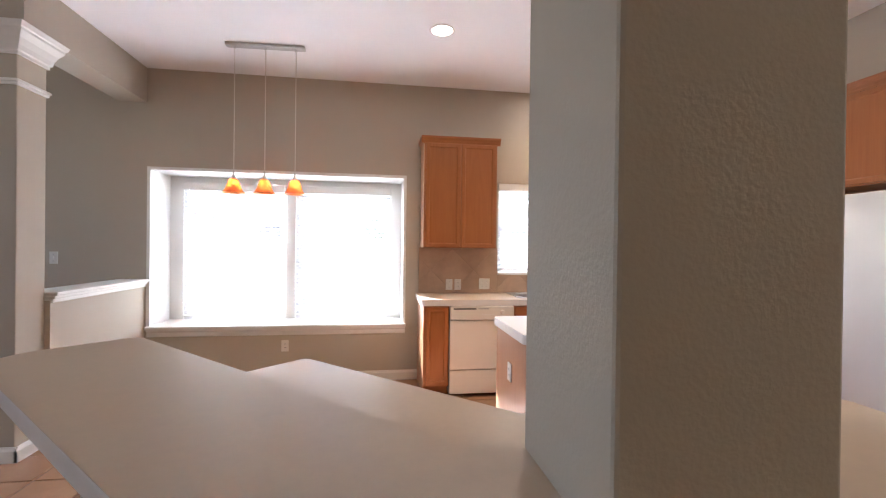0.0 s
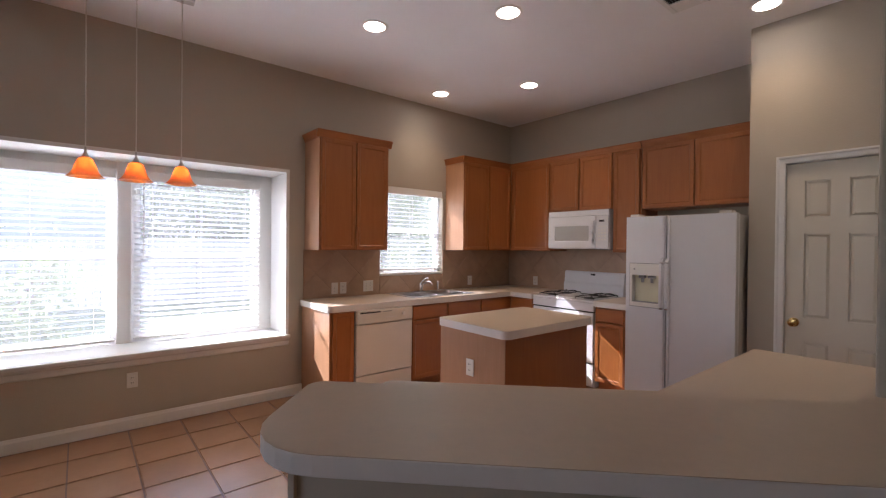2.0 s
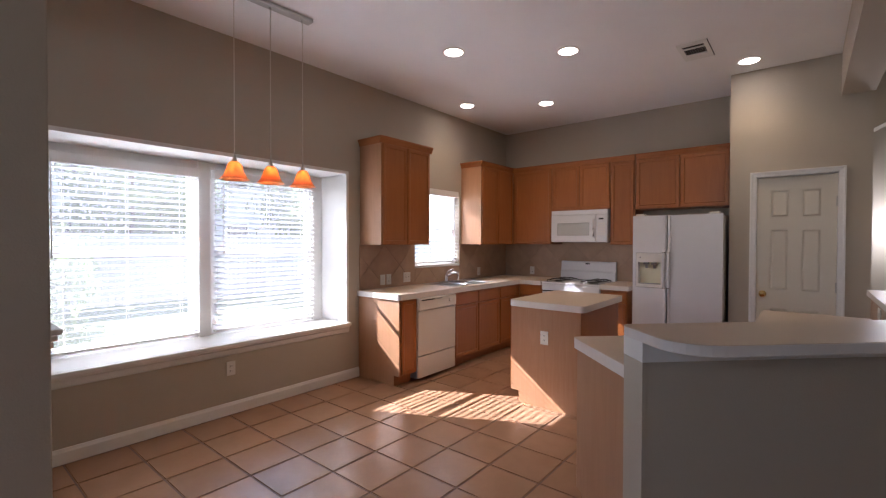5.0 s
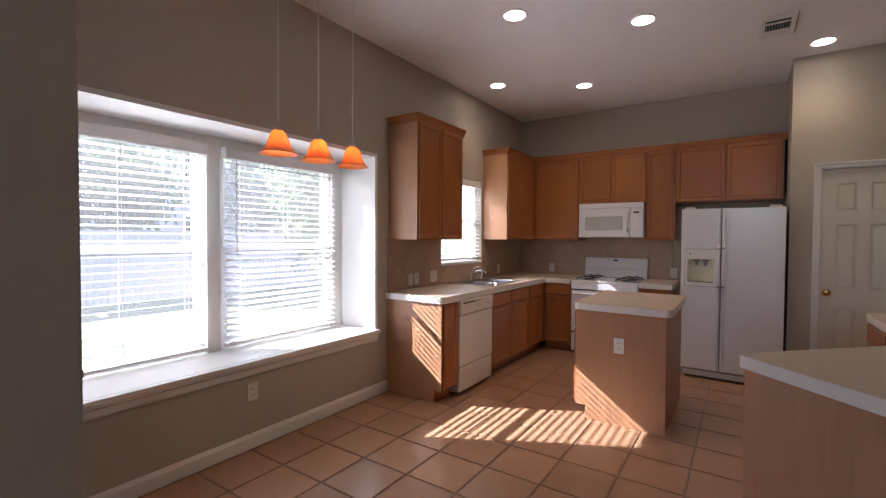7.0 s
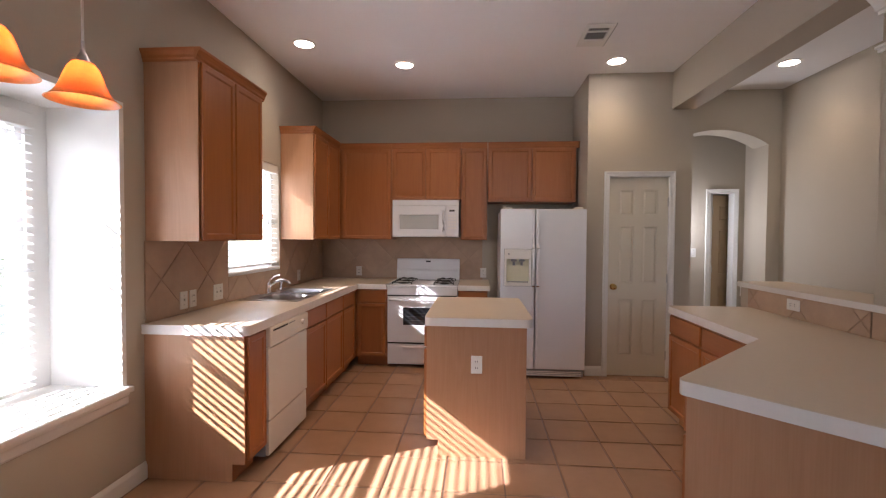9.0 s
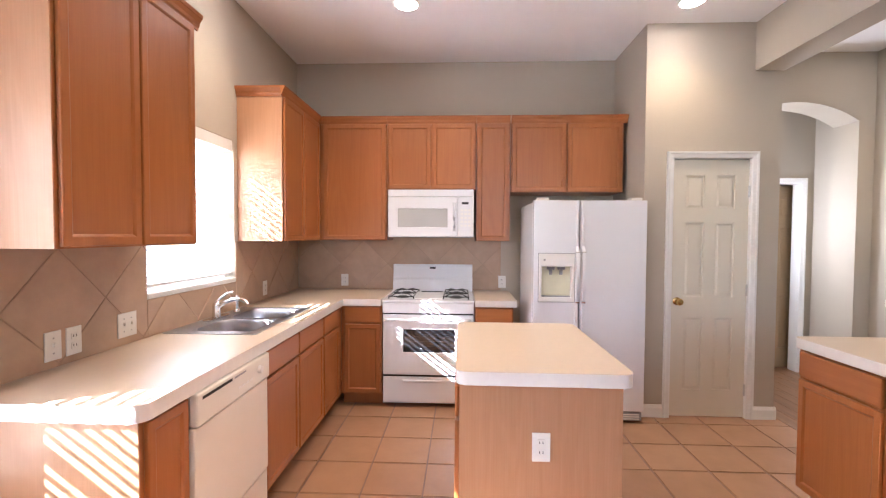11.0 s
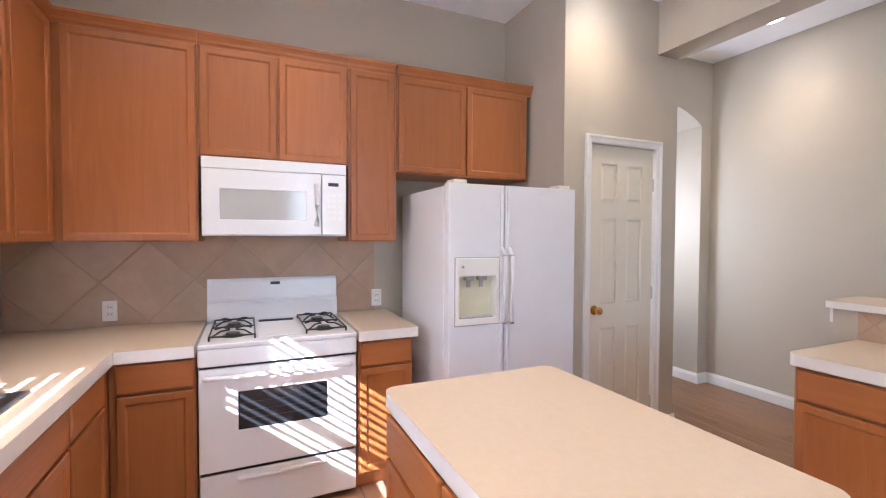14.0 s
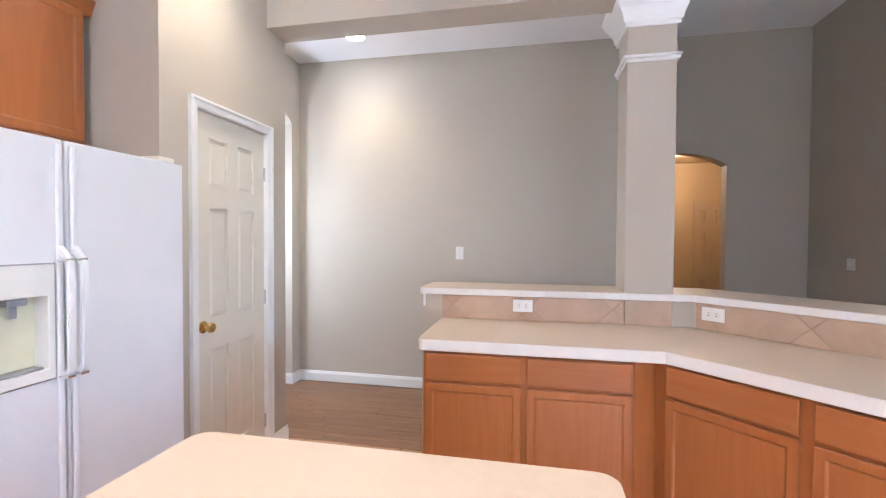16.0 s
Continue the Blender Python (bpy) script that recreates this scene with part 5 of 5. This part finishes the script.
def house(x0, x1, y0, y1, h):
    """A two-storey house: lap-sided walls, hipped roof, two rows of windows."""
    hs = thing("house", "pale two-storey sided house beyond the wooden fence", "house")
    part("wall", bm_box(x0, x1, y0, y1, -0.25, h), SIDING, hs)
    bm = bmesh.new()
    n = int((h + 0.2) / 0.2)
    for k in range(n):
        z = -0.2 + 0.2 * k
        lap = [bm.verts.new(p) for p in ((x0, y0 - 0.03, z), (x1, y0 - 0.03, z), (x1, y0 - 0.008, z + 0.198), (x0, y0 - 0.008, z + 0.198), (x0, y0 - 0.004, z), (x1, y0 - 0.004, z))]
        bm.faces.new(lap[:4])
        bm.faces.new((lap[0], lap[4], lap[5], lap[1]))
    part("siding", bm, SIDING, hs)
    bm = bmesh.new()
    ym, e = (y0 + y1) / 2, 0.5
    pts = [(x0 - e, y0 - e, h), (x1 + e, y0 - e, h), (x1 + e, y1 + e, h), (x0 - e, y1 + e, h), (x0 + 4, ym, h + 2.6), (x1 - 4, ym, h + 2.6)]
    v = [bm.verts.new(p) for p in pts]
    for f in ((0, 1, 5, 4), (1, 2, 5), (2, 3, 4, 5), (3, 0, 4), (3, 2, 1, 0)):
        bm.faces.new([v[k] for k in f])
    part("roof", bm, ROOFM, hs)
    for z in (0.9, 3.7):
        for k in range(4):
            u = x0 + (x1 - x0) * (k + 0.5) / 4
            w = part("window", bm_box(u - 0.55, u + 0.55, y0 - 0.08, y0 - 0.005, z, z + 1.4, 0.02), VINYL, hs)
            part("pane", bm_box(u - 0.46, u + 0.46, y0 - 0.086, y0 - 0.081, z + 0.1, z + 1.3), DARKGLASS, w)
    return hs


house(-13.0, 10.0, 21.0, 30.0, 5.6)


# ---- wall tiles, laid on the diagonal ----
def clip(poly, x0, x1, z0, z1):
    for axis, lim, sgn in ((0, x0, 1), (0, x1, -1), (1, z0, 1), (1, z1, -1)):
        out = []
        for k, p in enumerate(poly):
            q = poly[(k + 1) % len(poly)]
            a, b = sgn * (p[axis] - lim), sgn * (q[axis] - lim)
            if a >= 0:
                out.append(p)
            if (a >= 0) != (b >= 0):
                f = a / (a - b)
                out.append((p[0] + f * (q[0] - p[0]), p[1] + f * (q[1] - p[1])))
        poly = out
        if not poly:
            return []
    return poly


def splash(label, m, x0, x1, z0, z1, cx, cz, holes=()):
    """A tiled strip of wall: a grout bed and diagonal tiles cut to its edges. Local x along the wall, front towards -y."""
    s = thing("backsplash", label, "backsplash", m, "", "structure")
    part("grout_bed", bm_box(x0, x1, -0.006, -0.0005, z0, z1), SPLASH_GROUT, s)
    half, gap = 0.233, 0.0035
    i0, i1 = int((x0 - cx) / half) - 2, int((x1 - cx) / half) + 2
    j0, j1 = int((z0 - cz) / half) - 2, int((z1 - cz) / half) + 2
    for i in range(i0, i1 + 1):
        for j in range(j0, j1 + 1):
            if (i + j) % 2:
                continue
            u, v = cx + i * half, cz + j * half
            r = half - gap
            poly = clip([(u - r, v), (u, v - r), (u + r, v), (u, v + r)], x0 + 0.001, x1 - 0.001, z0 + 0.001, z1 - 0.001)
            area = abs(sum(p[0] * q[1] - q[0] * p[1] for p, q in zip(poly, poly[1:] + poly[:1]))) / 2 if len(poly) > 2 else 0
            if area < 2e-4:
                continue
            bm = bmesh.new()
            clean = [p for k, p in enumerate(poly) if (Vector(p) - Vector(poly[k - 1])).length > 1e-4]
            a = [bm.verts.new((px, -0.0055, pz)) for px, pz in clean]
            c = Vector((sum(p[0] for p in clean), sum(p[1] for p in clean))) / len(clean)
            sh = lambda p, k: (p[0] + (c.x - p[0]) * k, p[1] + (c.y - p[1]) * k)
            b = [bm.verts.new((px, -0.0088, pz)) for px, pz in clean]
            d = [bm.verts.new((sh(p, 0.02)[0], -0.010, sh(p, 0.02)[1])) for p in clean]
            n = len(clean)
            for k in range(n):
                bm.faces.new((a[k], a[(k + 1) % n], b[(k + 1) % n], b[k]))
                bm.faces.new((b[k], b[(k + 1) % n], d[(k + 1) % n], d[k]))
            bm.faces.new(d)
            part("tile", bm, SPLASH, s)
    return s


wall_n = at(0, NY, 0)
splash("beige diagonal tile backsplash under the wall cabinet", wall_n, 0.80, W2_X0 - 0.001, CT1, UB - 0.001, 1.16, 1.16)
splash("beige diagonal tile backsplash under the sink window", wall_n, W2_X0, W2_X1, CT1, W2_Z0 - 0.001, 1.16, 1.16)
splash("beige diagonal tile backsplash in the sink corner", wall_n, W2_X1 + 0.001, EX - 0.011, CT1, UB - 0.001, 1.16, 1.16)
splash("beige diagonal tile backsplash behind the range", at(EX, NY - 0.011, 0, -90), 0.0, 1.99, CT1, UB + 0.03, 1.35, 1.40)
splash("beige diagonal tile strip under the raised bar", at(1.912, 0.923, 0, 180), 0.0, 1.912 - 0.853, CT1, 1.060, 0.30, 1.0)
splash("beige diagonal tile strip on the angled bar wall", at(BACK_B[0], BACK_B[1], 0, 135), 0.02, 1.12, CT1, 1.060, 0.30, 1.0)
splash("beige tile base on the column", at(0.848, 0.9215, 0, 180), 0.0, 0.252, CT1, 1.10, 0.126, 1.02)

# ---- floor tiles and planks ----
PITCH, TW = 0.3495, 0.3415
tile_bm = bm_box(-TW / 2, TW / 2, -TW / 2, TW / 2, -0.008, 0.0)
bmesh.ops.bevel(tile_bm, geom=[e for e in tile_bm.edges if min(v.co.z for v in e.verts) > -0.001], offset=0.004, segments=2, affect="EDGES")
tile_me = mesh_of("tile", tile_bm, TILE)
rng = random.Random(11)
cut = {}
for i in range(-10, 11):
    for j in range(-3, 11):
        x0, y1 = 0.115 + PITCH * i, 4.23 - PITCH * j
        y0, x1 = y1 - PITCH, x0 + PITCH
        ax0, ax1, ay0, ay1 = max(x0, -3.2), min(x1, EX), max(y0, 0.80), min(y1, NY)
        if ax1 - ax0 < 0.03 or ay1 - ay0 < 0.03:
            continue
        whole = ax1 - ax0 > PITCH - 0.001 and ay1 - ay0 > PITCH - 0.001
        if whole:
            me = tile_me
        else:
            key = (round(ax1 - ax0, 3), round(ay1 - ay0, 3))
            if key not in cut:
                w, d = key[0] - 0.006, key[1] - 0.006
                cut[key] = mesh_of("tile", bm_box(-w / 2, w / 2, -d / 2, d / 2, -0.008, 0.0), TILE)
            me = cut[key]
        t = new("tile", me)
        t.parent = floor
        t.location = ((ax0 + ax1) / 2, (ay0 + ay1) / 2, rng.uniform(-0.0006, 0.0006))
plank_me = [mesh_of("plank", bm_box(-w / 2, w / 2, -0.0625, 0.0625, -0.006, 0.0, 0.0015), PLANK) for w in (0.9, 1.2, 0.6)]
for j in range(9):
    x, k = 1.6 + (j * 0.37) % 0.8 - 0.9, j
    while x < 4.3:
        me = plank_me[k % 3]
        w = (0.9, 1.2, 0.6)[k % 3]
        p = new("plank", me)
        p.parent = floor_wood
        p.location = (x + w / 2, 0.735 - 0.1265 * j, 0.0)
        x += w + 0.0015
        k += 1
